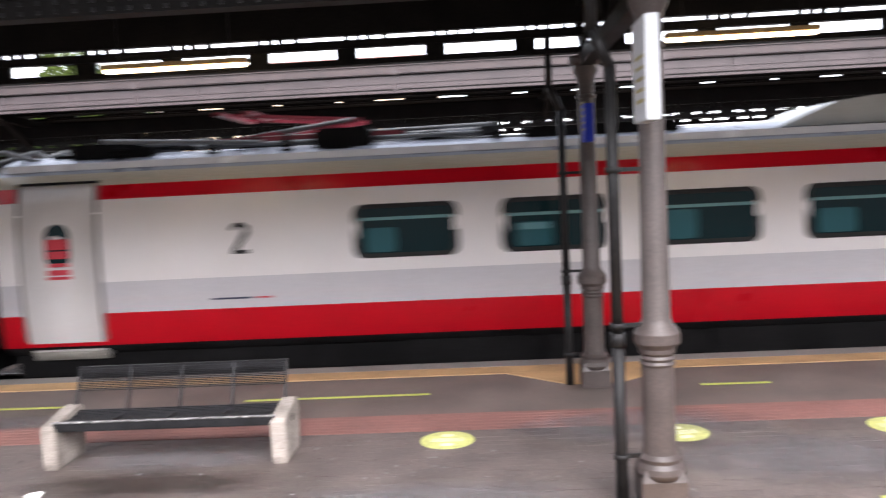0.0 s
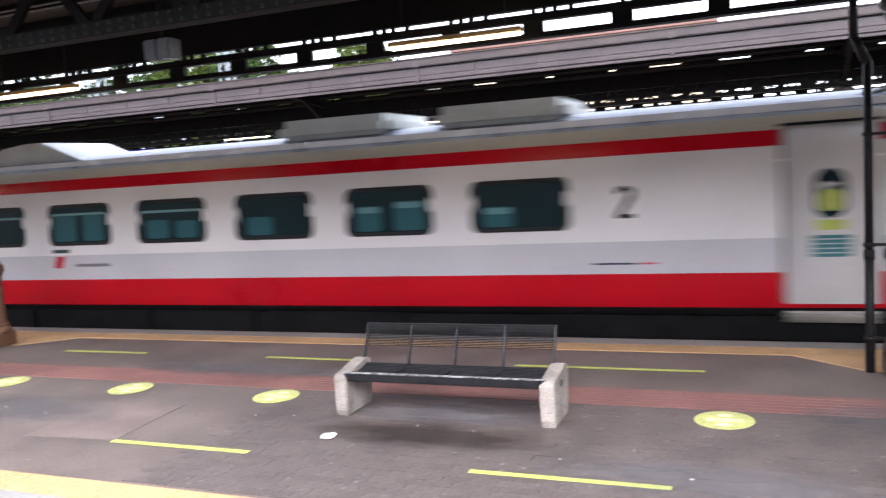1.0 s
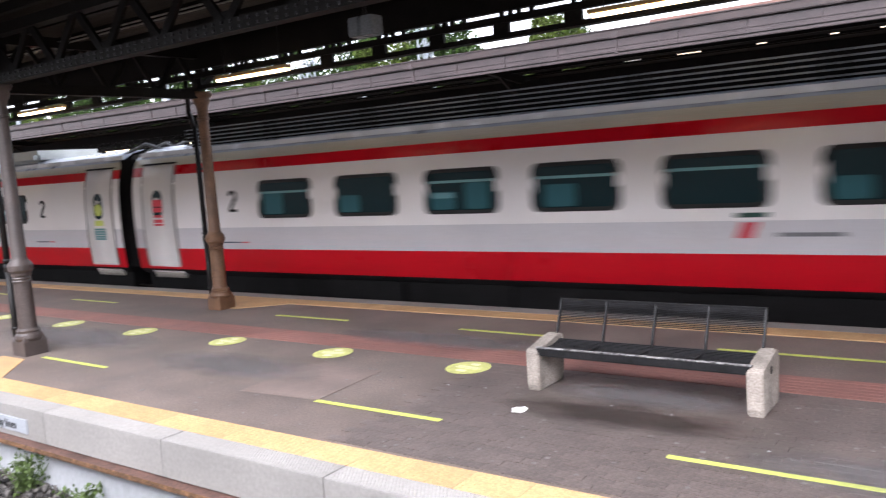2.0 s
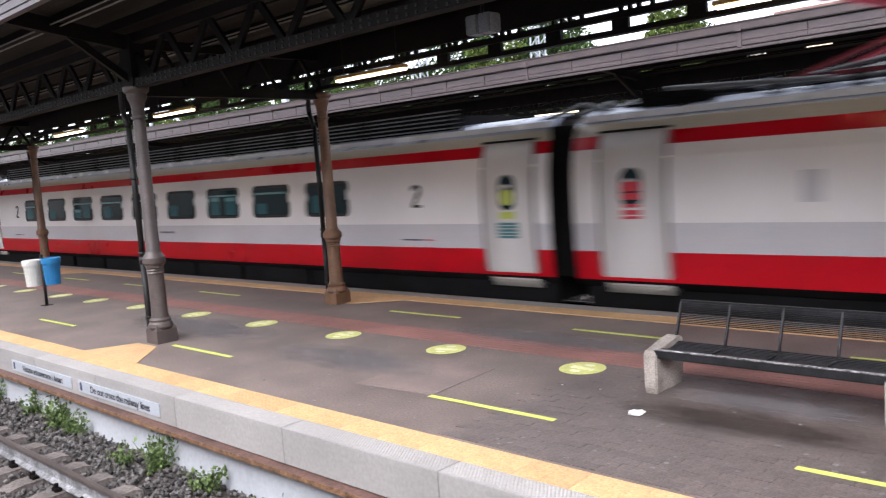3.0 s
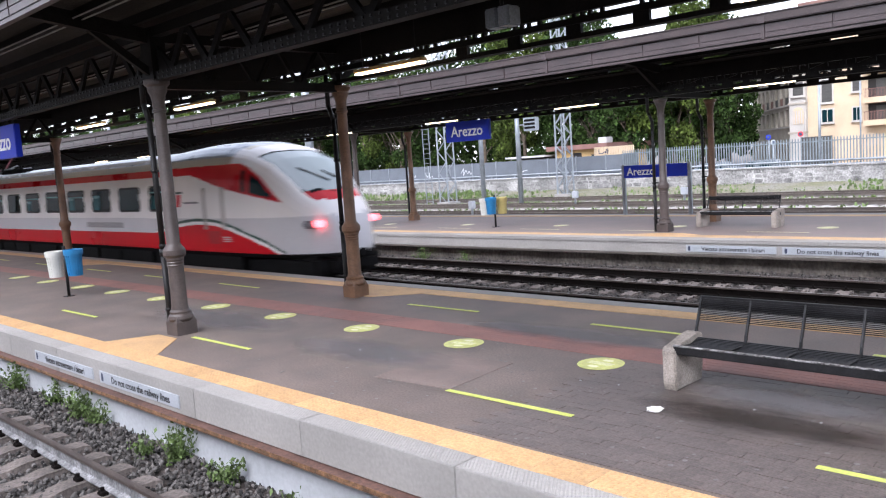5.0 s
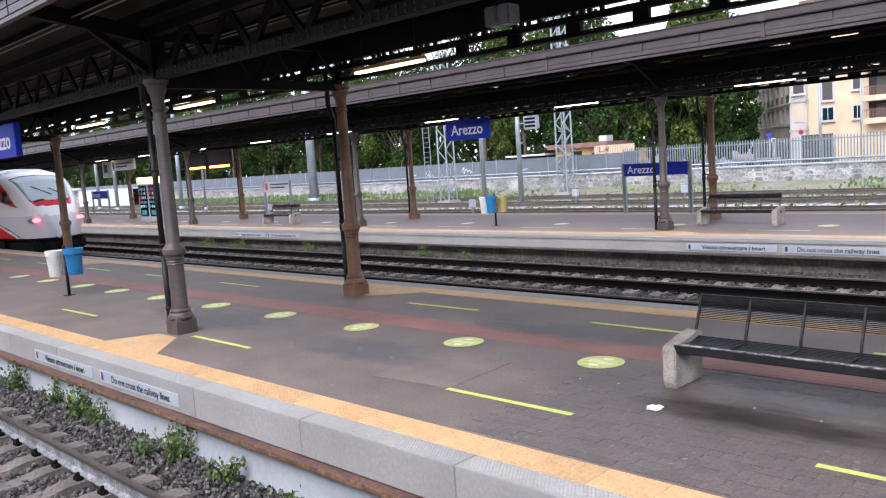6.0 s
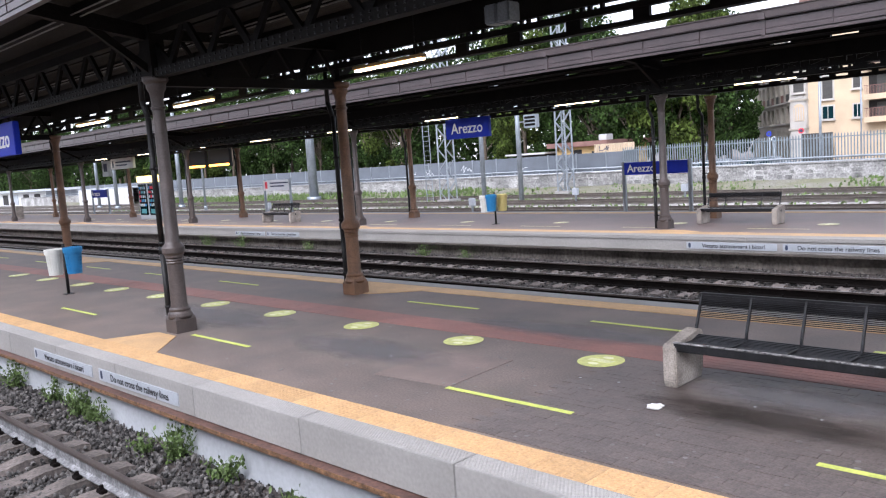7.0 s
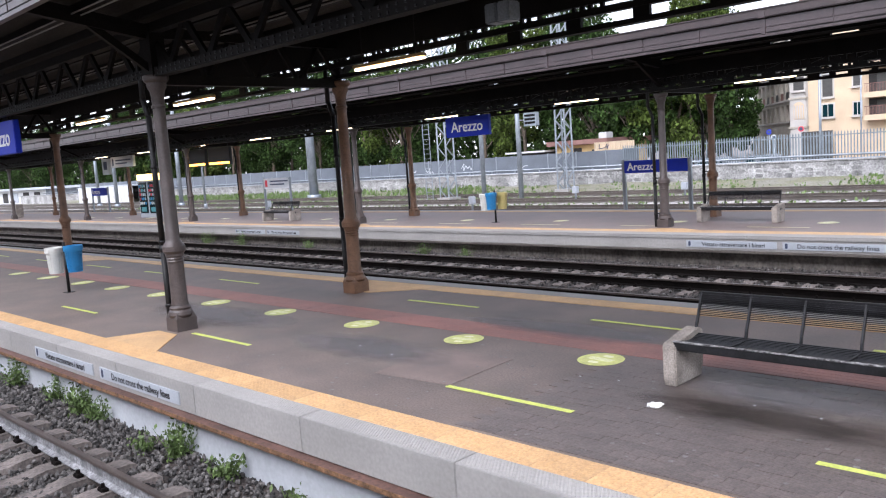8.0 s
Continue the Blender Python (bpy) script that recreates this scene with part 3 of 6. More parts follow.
    for i in range(n + 1):
        y = ya + (yb - ya) * i / n
        if drop and abs(y - drop) < 0.45:
            continue
        b = bmesh.new()
        beam(b, (X0, y, roof_z(y) - 0.06), (X1, y, roof_z(y) - 0.06), 0.08, 0.12)
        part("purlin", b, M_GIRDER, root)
    b = bmesh.new()
    for p, q in ((ya, drop), (drop + 0.001, ym), (ym + 0.001, yb)) if drop else ((ya, ym), (ym, yb)):
        a = [b.verts.new(c) for c in ((X0, p, roof_z(p)), (X1, p, roof_z(p)), (X1, q, roof_z(q)), (X0, q, roof_z(q)))]
        c = [b.verts.new(v.co + Vector((0, 0, 0.05))) for v in a]
        for i in range(4):
            b.faces.new((a[i], a[(i + 1) % 4], c[(i + 1) % 4], c[i]))
        b.faces.new(a[::-1]), b.faces.new(c)
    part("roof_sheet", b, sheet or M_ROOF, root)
    if drop:
        # blocks that close most of the step between the two sheets
        b = bmesh.new()
        x = X0
        gaps = random.Random(14)
        while x < X1:
            slab(b, x, x + gaps.uniform(0.75, 1.35), drop - 0.06, drop + 0.06, roof_z(drop) - 0.05, roof_z(drop) + 0.005)
            x += 1.5
        tagged(part("step_block", b, M_GIRDER, root), kind="stuff")
    else:
        for y in (3.3, 3.42, 5.3, 5.42, 6.6, 8.3):
            b = bmesh.new()
            tube(b, (X0, y, roof_z(y) - 0.16), (X1, y, roof_z(y) - 0.16), 0.011, 6)
            part("conduit", b, M_CONDUIT, root, "pale electric conduit under the sheet")
    for y, s in ((ya, -1), (yb, 1)):
        zt = roof_z(y) + 0.08
        b = bmesh.new()
        slab(b, X0, X1, min(y, y + s * 0.05), max(y, y + s * 0.05), zt - fascia, zt)
        slab(b, X0, X1, min(y, y + s * 0.09), max(y, y + s * 0.09), zt - fascia - 0.03, zt - fascia + 0.02)
        part("gutter_fascia", b, M_FASCIA, root, "mauve-grey gutter fascia")
        b = bmesh.new()
        slab(b, X0, X1, min(y, y + s * 0.16), max(y, y + s * 0.16), zt - 0.02, zt + (0.10 if y < 10 else 0.17), 0.02)
        slab(b, X0, X1, min(y, y + s * 0.19), max(y, y + s * 0.19), zt + (0.085 if y < 10 else 0.155), zt + (0.105 if y < 10 else 0.175))
        part("gutter_lip", b, M_LIP, root, "dark brown gutter lip")
        b = bmesh.new()
        x = X0
        while x < X1:
            slab(b, x, x + 1.355, min(y + s * 0.05, y + s * 0.07), max(y + s * 0.05, y + s * 0.07), zt - fascia + 0.16, zt - 0.05)
            slab(b, x, x + 1.355, min(y + s * 0.05, y + s * 0.066), max(y + s * 0.05, y + s * 0.066), zt - fascia + 0.055, zt - fascia + 0.145)
            x += 1.4
        tagged(part("fascia_panels", b, M_FASCIA, root), kind="stuff")
        # dark strips paint the shadow lines above and below the panels
        b = bmesh.new()
        slab(b, X0, X1, min(y + s * 0.05, y + s * 0.064), max(y + s * 0.05, y + s * 0.064), zt - 0.05, zt - 0.03)
        slab(b, X0, X1, min(y + s * 0.05, y + s * 0.058), max(y + s * 0.05, y + s * 0.058), zt - fascia + 0.02, zt - fascia + 0.05)
        part("painted_shadow_line", b, M_GIRDER, root)
        x = X0 + 2.8
        b = bmesh.new()
        while x < X1:
            slab(b, x - 0.06, x + 0.02, min(y, y + s * 0.09), max(y, y + s * 0.09), zt - fascia, zt + 0.02)
            slab(b, x - 0.09, x + 0.05, min(y + s * 0.09, y + s * 0.17), max(y + s * 0.09, y + s * 0.17), zt - 0.03, zt + 0.1)
            x += 5.6
        tagged(part("fascia_brackets", b, M_FASCIA, root), kind="stuff")
    return root

canopy("canopy_middle", "dark iron platform canopy on lattice girders", 2.7, 9.2, (4.4, 7.72), 3.52, 0.08, COLX, 0.3, 7.72, sheet=M_ROOFLIT)
canopy("canopy_far", "dark iron platform canopy with a mauve fascia", 15.95, 23.0, (18.15, 20.95), 3.5, 0.062, [x + 0.3 for x in FARX], 0.37, True, drop=18.6)

def tube_lamp(x, y, z, n, group):
    lamp = thing("ceiling_light", "lit fluorescent tube lamp under the canopy", "lamp", x, y, z, 0, group)
    b = bmesh.new()
    slab(b, -0.78, 0.78, -0.06, 0.06, 0.02, 0.07, 0.01)
    part("housing", b, M_LAMPBODY, lamp, "ochre metal housing")
    b = bmesh.new()
    for s in (-1, 1):
        tube(b, (-0.75, s * 0.03, 0.0), (0.75, s * 0.03, 0.0), 0.018, 8)
    part("tube", b, M_TUBE, lamp, "glowing warm white tube")
    for s in (-0.6, 0.6):
        b = bmesh.new()
        tube(b, (s, 0, 0.06), (s, 0, n), 0.008, 6)
        part("hanger", b, M_BLACK, lamp)

for x in (3.9, -2.0, -7.9, -14.1, -20.0, -25.1, -31.0, -37.0):
    tube_lamp(x, 7.2, 3.7, 0.7, "middle canopy lights")
for k in range(8):
    tube_lamp(-13.3 - 5.6 * k, 18.95, 3.6, 0.4, "far canopy lights")

# ---- train ----
# section of a coach: (half width, height over the rail)
SECTION = [(1.24, 0.82), (1.37, 0.94), (1.41, 1.38), (1.42, 1.80), (1.42, 2.0), (1.41, 2.4), (1.38, 2.72), (1.34, 2.90), (1.29, 3.09), (1.20, 3.26), (1.12, 3.33), (0.95, 3.43), (0.6, 3.52), (0.0, 3.55)]
BANDS = [M_TDARK, M_TRED, M_TGREY, M_TWHITE, M_TCREAM, M_TROOF, M_TGREEN, M_TGLASS]
TC = 10.57

def half_width(z):
    for (y0, z0), (y1, z1) in zip(SECTION, SECTION[1:]):
        if z0 <= z <= z1:
            return y0 + (y1 - y0) * (z - z0) / (z1 - z0)
    return SECTION[0][0]

def band(z):
    return 0 if z < 0.94 else 1 if z < 1.38 else 2 if z < 1.80 else 3 if z < 2.90 else 1 if z < 3.09 else 4 if z < 3.27 else 5

def skin(b, stations, section, shape, paint):
    """Lofts the section along x; shape(x, y, z) moves a point, paint(x, y, z) gives the slot of a face."""
    ring0 = [(-y, z) for y, z in section] + [(y, z) for y, z in section[-2::-1]]
    rings = [[b.verts.new(shape(x, y, z)) for y, z in ring0] for x in stations]
    for (p, q) in zip(rings, rings[1:]):
        for i in range(len(ring0) - 1):
            f = b.faces.new((p[i], p[i + 1], q[i + 1], q[i]))
            c = f.calc_center_median()
            f.material_index, f.smooth = paint(c.x, c.y, c.z), True
    for r in (rings[0], rings[-1]):
        f = b.faces.new(r)
        f.material_index = 0
    return b

def side_panel(x0, x1, z0, z1, proud, n=10):
    """A panel that follows the curve of the near side."""
    b = bmesh.new()
    zs = [z0 + (z1 - z0) * i / n for i in range(n + 1)]
    rows = [[b.verts.new((x, -half_width(z) - d, z)) for x in (x0, x1)] for z in zs for d in (proud,)]
    back = [[b.verts.new((x, -half_width(z) + 0.02, z)) for x in (x0, x1)] for z in zs]
    for i in range(n):
        f = b.faces.new((rows[i][0], rows[i][1], rows[i + 1][1], rows[i + 1][0]))
        f.smooth = True
        for s in (0, 1):
            b.faces.new((rows[i][s], rows[i + 1][s], back[i + 1][s], back[i][s]))
    b.faces.new((rows[0][0], rows[0][1], back[0][1], back[0][0]))
    b.faces.new((rows[n][0], rows[n][1], back[n][1], back[n][0]))
    return b

def side_patch(outline, proud, depth=0.02):
    """A flat outline in x and z laid on the near side."""
    b = bmesh.new()
    a = [b.verts.new((x, -half_width(z) - proud, z)) for x, z in outline]
    c = [b.verts.new((x, -half_width(z) - proud + depth, z)) for x, z in outline]
    n = len(outline)
    for i in range(n):
        b.faces.new((a[i], a[(i + 1) % n], c[(i + 1) % n], c[i]))
    b.faces.new(a)
    return b

M_TDOOR = material("train_door_grey", (0.66, 0.64, 0.635), 0.4, spec=0.35, vary=0.08, scale=0.8, bump=0.0)
M_POST = material("cab_post_grey", (0.42, 0.40, 0.385), 0.5, vary=0.15)
M_BOGIE = material("dusty_bogie_steel", (0.028, 0.026, 0.025), 0.8, vary=0.5, scale=4, spec=0.2)
M_DOORGAP = material("door_seal", (0.12, 0.115, 0.115), 0.7, vary=0.2)
M_STICKRED = material("red_sticker", (0.55, 0.03, 0.05), 0.5, vary=0.1, bump=0)
M_STICKYEL = material("yellow_green_sticker", (0.52, 0.6, 0.12), 0.5, vary=0.1, bump=0)
M_STICKTEAL = material("teal_notice", (0.05, 0.2, 0.22), 0.5, vary=0.1, bump=0)
# teal tones for the reflections painted onto the coach windows
M_STREAK = glassy("pane_streak_reflection", (0.16, 0.33, 0.34), 0.1)
M_SHEEN = glassy("pane_dim_reflection", (0.03, 0.11, 0.13), 0.1)
M_GLINT = glassy("pane_bright_reflection", (0.13, 0.28, 0.31), 0.1)
M_FAINT = material("faint_lettering", (0.2, 0.2, 0.22), 0.5, vary=0.4, scale=14)
# part of the sky's reflection is painted into this pale base colour
M_WSCREEN = glassy("windscreen_glass", (0.19, 0.24, 0.25), 0.08)
M_WSCREEN.node_tree.nodes["Principled BSDF"].inputs["Specular IOR Level"].default_value = 1.0
M_WSCREEN.node_tree.nodes["Principled BSDF"].inputs["IOR"].default_value = 2.0
M_PANTO = material("red_pantograph", (0.15, 0.008, 0.02), 0.5, vary=0.2)
M_CABLE = material("grey_cable", (0.14, 0.145, 0.15), 0.5, vary=0.2)
M_TAIL = glow("tail_light_red", (1.0, 0.10, 0.11), 1.7)

def door(car, x0, x1, kind):
    d = part("door", side_panel(x0, x1, 0.78, 3.12, 0.012), M_TDOOR, car, "pale grey plug door with an oval window")
    xm = (x0 + x1) / 2
    part("door_gap", side_panel(x1 + 0.004, x1 + 0.06, 0.8, 3.1, 0.006), M_DOORGAP, car)
    part("door_gap", side_panel(x0 - 0.05, x0 - 0.004, 0.8, 3.1, 0.006), M_DOORGAP, car)
    part("door_head", side_panel(x0 - 0.05, x1 + 0.06, 3.125, 3.16, 0.02), M_TDARK, car)
    part("step_plate", side_panel(x0, x1, 0.74, 0.86, 0.03, 2), material("step_grey", (0.3, 0.28, 0.25), 0.6) if "step_grey" not in bpy.data.materials else bpy.data.materials["step_grey"], d)
    part("door_window", side_patch(rounded(xm - 0.17, xm + 0.17, 2.02, 2.60, 0.16), 0.018), M_TGLASS, d, "dark oval door window")
    if kind == "red":
        for z0, z1, w in ((2.14, 2.24, 0.15), (2.26, 2.40, 0.15), (1.86, 1.90, 0.16), (1.92, 1.99, 0.15), (2.03, 2.08, 0.14)):
            part("sticker", side_patch(rounded(xm - w, xm + w, z0, z1, 0.015, 2), 0.022), M_STICKRED, d, "red prohibition sticker")
    else:
        part("sticker", side_patch(rounded(xm - 0.14, xm + 0.14, 2.1, 2.36, 0.12), 0.022), M_STICKYEL, d, "yellow-green sticker")
        part("sticker", side_patch(rounded(xm - 0.16, xm + 0.16, 1.88, 2.0, 0.02, 2), 0.022), M_STICKYEL, d, "yellow-green sticker")
        part("notice", side_patch(rounded(xm - 0.21, xm + 0.21, 1.56, 1.82, 0.02, 2), 0.018), M_STICKTEAL, d, "dark teal notice with pale lines")
        for k in range(4):
            part("notice_line", side_patch(rounded(xm - 0.19, xm + 0.19, 1.60 + k * 0.055, 1.615 + k * 0.055, 0.004, 2), 0.023), M_SIGNWHITE, d)

def window(car, x0, w=1.38):
    x0 -= 0.06
    f = part("window_frame", side_patch(rounded(x0, x0 + w, 1.965, 2.67, 0.13), 0.006), M_BLACK, car, "black rubber window frame")
    part("pane", side_patch(rounded(x0 + 0.065, x0 + w - 0.065, 2.025, 2.61, 0.09), 0.012), M_TGLASS, f, "dark greenish tinted pane")
    # reflections painted as random streaks and patches just proud of the pane
    rnd = random.Random(int(x0 * 100))
    if rnd.random() < 0.55:
        h = rnd.uniform(2.42, 2.48)
        part("reflected_streak", side_patch(rounded(x0 + 0.09, x0 + w - 0.09, h, h + 0.04, 0.01, 2), 0.0135), M_STREAK, f, "pale teal streak painted on the pane as a reflection")
    for k in range(rnd.choice((0, 1, 1, 2))):
        xs, wd = x0 + 0.12 + 0.6 * k + rnd.uniform(0, 0.1), rnd.uniform(0.36, 0.5)
        top = rnd.uniform(2.28, 2.5)
        part("reflected_patch", side_patch(rounded(xs, xs + wd, 2.04, top, 0.05, 3), 0.0135), M_SHEEN, f, "dim teal patch painted on the pane as a reflection")
        if rnd.random() < 0.35:
            part("reflected_glint", side_patch(rounded(xs + 0.03, xs + wd - 0.03, top - 0.1, top - 0.015, 0.025, 3), 0.0148), M_GLINT, f, "pale patch painted on the pane as a brighter reflection")

def bogie(car, x):
    g = thing("bogie", "", "")
    for key in ("category", "label"):
        if key in g:
            del g[key]
    g.parent = car
    g.matrix_basis = pose(x, 0, MID_RAIL - RAIL)
    for s in (-1, 1):
        b = bmesh.new()
        plate(b, [(-1.75, 0.42), (-1.5, 0.62), (-0.8, 0.66), (-0.5, 0.46), (0.5, 0.46), (0.8, 0.66), (1.5, 0.62), (1.75, 0.42), (1.5, 0.36), (0.7, 0.36), (0.4, 0.28), (-0.4, 0.28), (-0.7, 0.36), (-1.5, 0.36)], s * 1.0 - 0.06, s * 1.0 + 0.06)
        for dx in (-0.45, 0.45):
            tube(b, (dx, s * 1.05, 0.4), (dx, s * 1.05, 0.8), 0.1, 10)
        part("side_frame", b, M_BOGIE, g)
    out = []
    for dx in (-1.35, 1.35):
        b = bmesh.new()
        for s in (-1, 1):
            tube(b, (0, s * 0.72, 0), (0, s * 0.82, 0), 0.44, 24)
            for k in range(6):
                a = k * math.pi / 3
                beam(b, (0, s * 0.83, 0), (0.36 * math.cos(a), s * 0.83, 0.36 * math.sin(a)), 0.06, 0.03)
        tube(b, (0, -0.9, 0), (0, 0.9, 0), 0.09, 10)
        ws = part("wheelset", b, M_TDARK, g, "dark steel wheels on an axle")
        ws.matrix_basis = pose(dx, 0, 0.44)
        out.append(ws)
    return out

WHEELS = []

def underframe(car, xa, xb):
    b = bmesh.new()
    slab(b, xa, xb, -1.2, 1.2, 0.5, 0.9)
    slab(b, xa + 5.2, xb - 5.6, -1.1, 1.1, 0.2, 0.6)
    x = xa + 5.4
    rnd = random.Random(int(xb * 10))
    while x < xb - 6.4:
        w = rnd.uniform(1.2, 2.6)
        q = bmesh.new()
        slab(q, x, x + w, -1.28, 1.28, rnd.uniform(0.28, 0.36), 0.86, 0.03)
        part("equipment_box", q, M_TDARK, car)
        x += w + rnd.uniform(0.06, 0.3)
    part("underframe", b, M_TDARK, car, "black underframe boxes")

def coach(x, windows, number_x, pantograph, roof, doors, length=26.06):
    car = thing("train_coach", "white and red high-speed train coach in motion", "train", x, TC, RAIL, 0, "train coaches")
    b = bmesh.new()
    skin(b, [0.22 + (length - 0.44) * i / 40 for i in range(41)], SECTION, lambda x, y, z: (x, y, z), lambda x, y, z: band(z))
    part("body", to_mesh("body", b, BANDS), None, car, "white body with red sill and stripe")
    for x0 in windows:
        window(car, x0)
    for (x0, x1, kind) in doors:
        door(car, x0, x1, kind)
    for nx in number_x:
        b = side_patch([(nx - 0.10, 2.10), (nx + 0.12, 2.10), (nx + 0.12, 2.15), (nx - 0.02, 2.15), (nx + 0.13, 2.36), (nx + 0.13, 2.46), (nx + 0.05, 2.51), (nx - 0.06, 2.51), (nx - 0.12, 2.44), (nx - 0.07, 2.40), (nx - 0.02, 2.455), (nx + 0.04, 2.455), (nx + 0.06, 2.40), (nx - 0.10, 2.16)], 0.006)
        part("class_number", b, M_BLACK, car, "dark class numeral")
        for k, (c, w) in enumerate(((M_INK, 0.8), (M_STICKRED, 0.18))):
            part("small_lettering", side_patch([(nx - 0.42 + (0.62 if k else 0), 1.50), (nx - 0.42 + (0.62 if k else 0) + w * (0.7 if not k else 1), 1.50), (nx - 0.42 + (0.62 if k else 0) + w * (0.7 if not k else 1), 1.525), (nx - 0.42 + (0.62 if k else 0), 1.525)], 0.005), c, car)
    # operator's mark as plain shapes
    lx = 12.85
    part("operator_mark", side_patch([(lx, 1.58), (lx + 0.2, 1.58), (lx + 0.28, 1.78), (lx + 0.08, 1.78)], 0.006), M_STICKRED, car, "small red and green emblem")
    part("operator_mark", side_patch([(lx + 0.0, 1.84), (lx + 0.38, 1.84), (lx + 0.4, 1.9), (lx + 0.02, 1.9)], 0.006), M_TGREEN, car)
    part("small_lettering", side_patch([(lx + 0.5, 1.6), (lx + 1.25, 1.6), (lx + 1.25, 1.65), (lx + 0.5, 1.65)], 0.006), M_FAINT, car)
    underframe(car, 0.3, length - 0.3)
    for bx in (4.0, length - 4.0):
        WHEELS.extend(bogie(car, bx))
    b = bmesh.new()
    for i in range(4):
        slab(b, length - 0.24 + 0.1 * i, length - 0.18 + 0.1 * i, -1.25, 1.25, 0.95, 3.3)
    slab(b, length - 0.22, length + 0.22, -1.1, 1.1, 1.0, 3.15)
    part("gangway", b, M_TDARK, car, "black gangway bellows")
    b = bmesh.new()
    for i in range(3):
        tube(b, (length - 0.7 + 0.3 * i, -0.9 + 0.3 * i, 3.4), (length + 0.1 + 0.3 * i, -0.8 + 0.3 * i, 3.62), 0.035, 8)
        tube(b, (length + 0.1 + 0.3 * i, -0.8 + 0.3 * i, 3.62), (length + 0.7, -0.7 + 0.3 * i, 3.42), 0.035, 8)
    slab(b, length - 0.5, length + 0.5, -0.95, -0.6, 3.2, 3.4, 0.03)
    part("roof_cable", b, M_CABLE, car, "grey jumper cables over the coupling")
    # pale bars stand in for the highlight on both roof shoulders
    b = bmesh.new()
    for s in (-1, 1):
        beam(b, (0.3, s * 1.13, 3.355), (length - 0.3, s * 1.13, 3.355), 0.05, 0.09)
    part("edge_highlight", b, M_EDGEGLINT, car)
    if pantograph:
        equip(car, 1.1, 8.0)
    for kind, x0, x1 in roof:
        if kind == "hump":
            b = bmesh.new()
            a = [(x0, 3.42), (x0 + 0.75, 3.72), (x0 + 1.3, 3.78), (x1 - 0.9, 3.78), (x1, 3.42)]
            plate(b, a, -1.0, 0.6)
            part("roof_fairing", b, M_TBOX, car, "pale grey roof fairing")
        elif kind == "box":
            b = bmesh.new()
            slab(b, x0, x1, -0.98, 0.9, 3.40, 3.76, 0.12)
            r = part("air_conditioner", b, M_TBOX, car, "pale grey rounded roof box")
        elif kind == "grille":
            n = int((x1 - x0) / 2.2)
            for i in range(n + 1):
                xx = x0 + (x1 - x0) * i / n
                for dx in (0, 0.2):
                    b = bmesh.new()
                    slab(b, xx + dx, xx + dx + 0.05, -1.02, -0.98, 3.40, 3.80)
                    part("grille_post", b, M_TDARK, car)
            for k in range(5):
                b = bmesh.new()
                beam(b, (x0, -1.0, 3.48 + k * 0.075), (x1 + 0.25, -1.0, 3.48 + k * 0.075), 0.03, 0.022)
                part("grille_rail", b, M_GREYMETAL, car)
            b = bmesh.new()
            slab(b, x0, x1, -0.9, 0.9, 3.4, 3.7)
            part("resistor_box", b, M_TDARK, car)
    return car

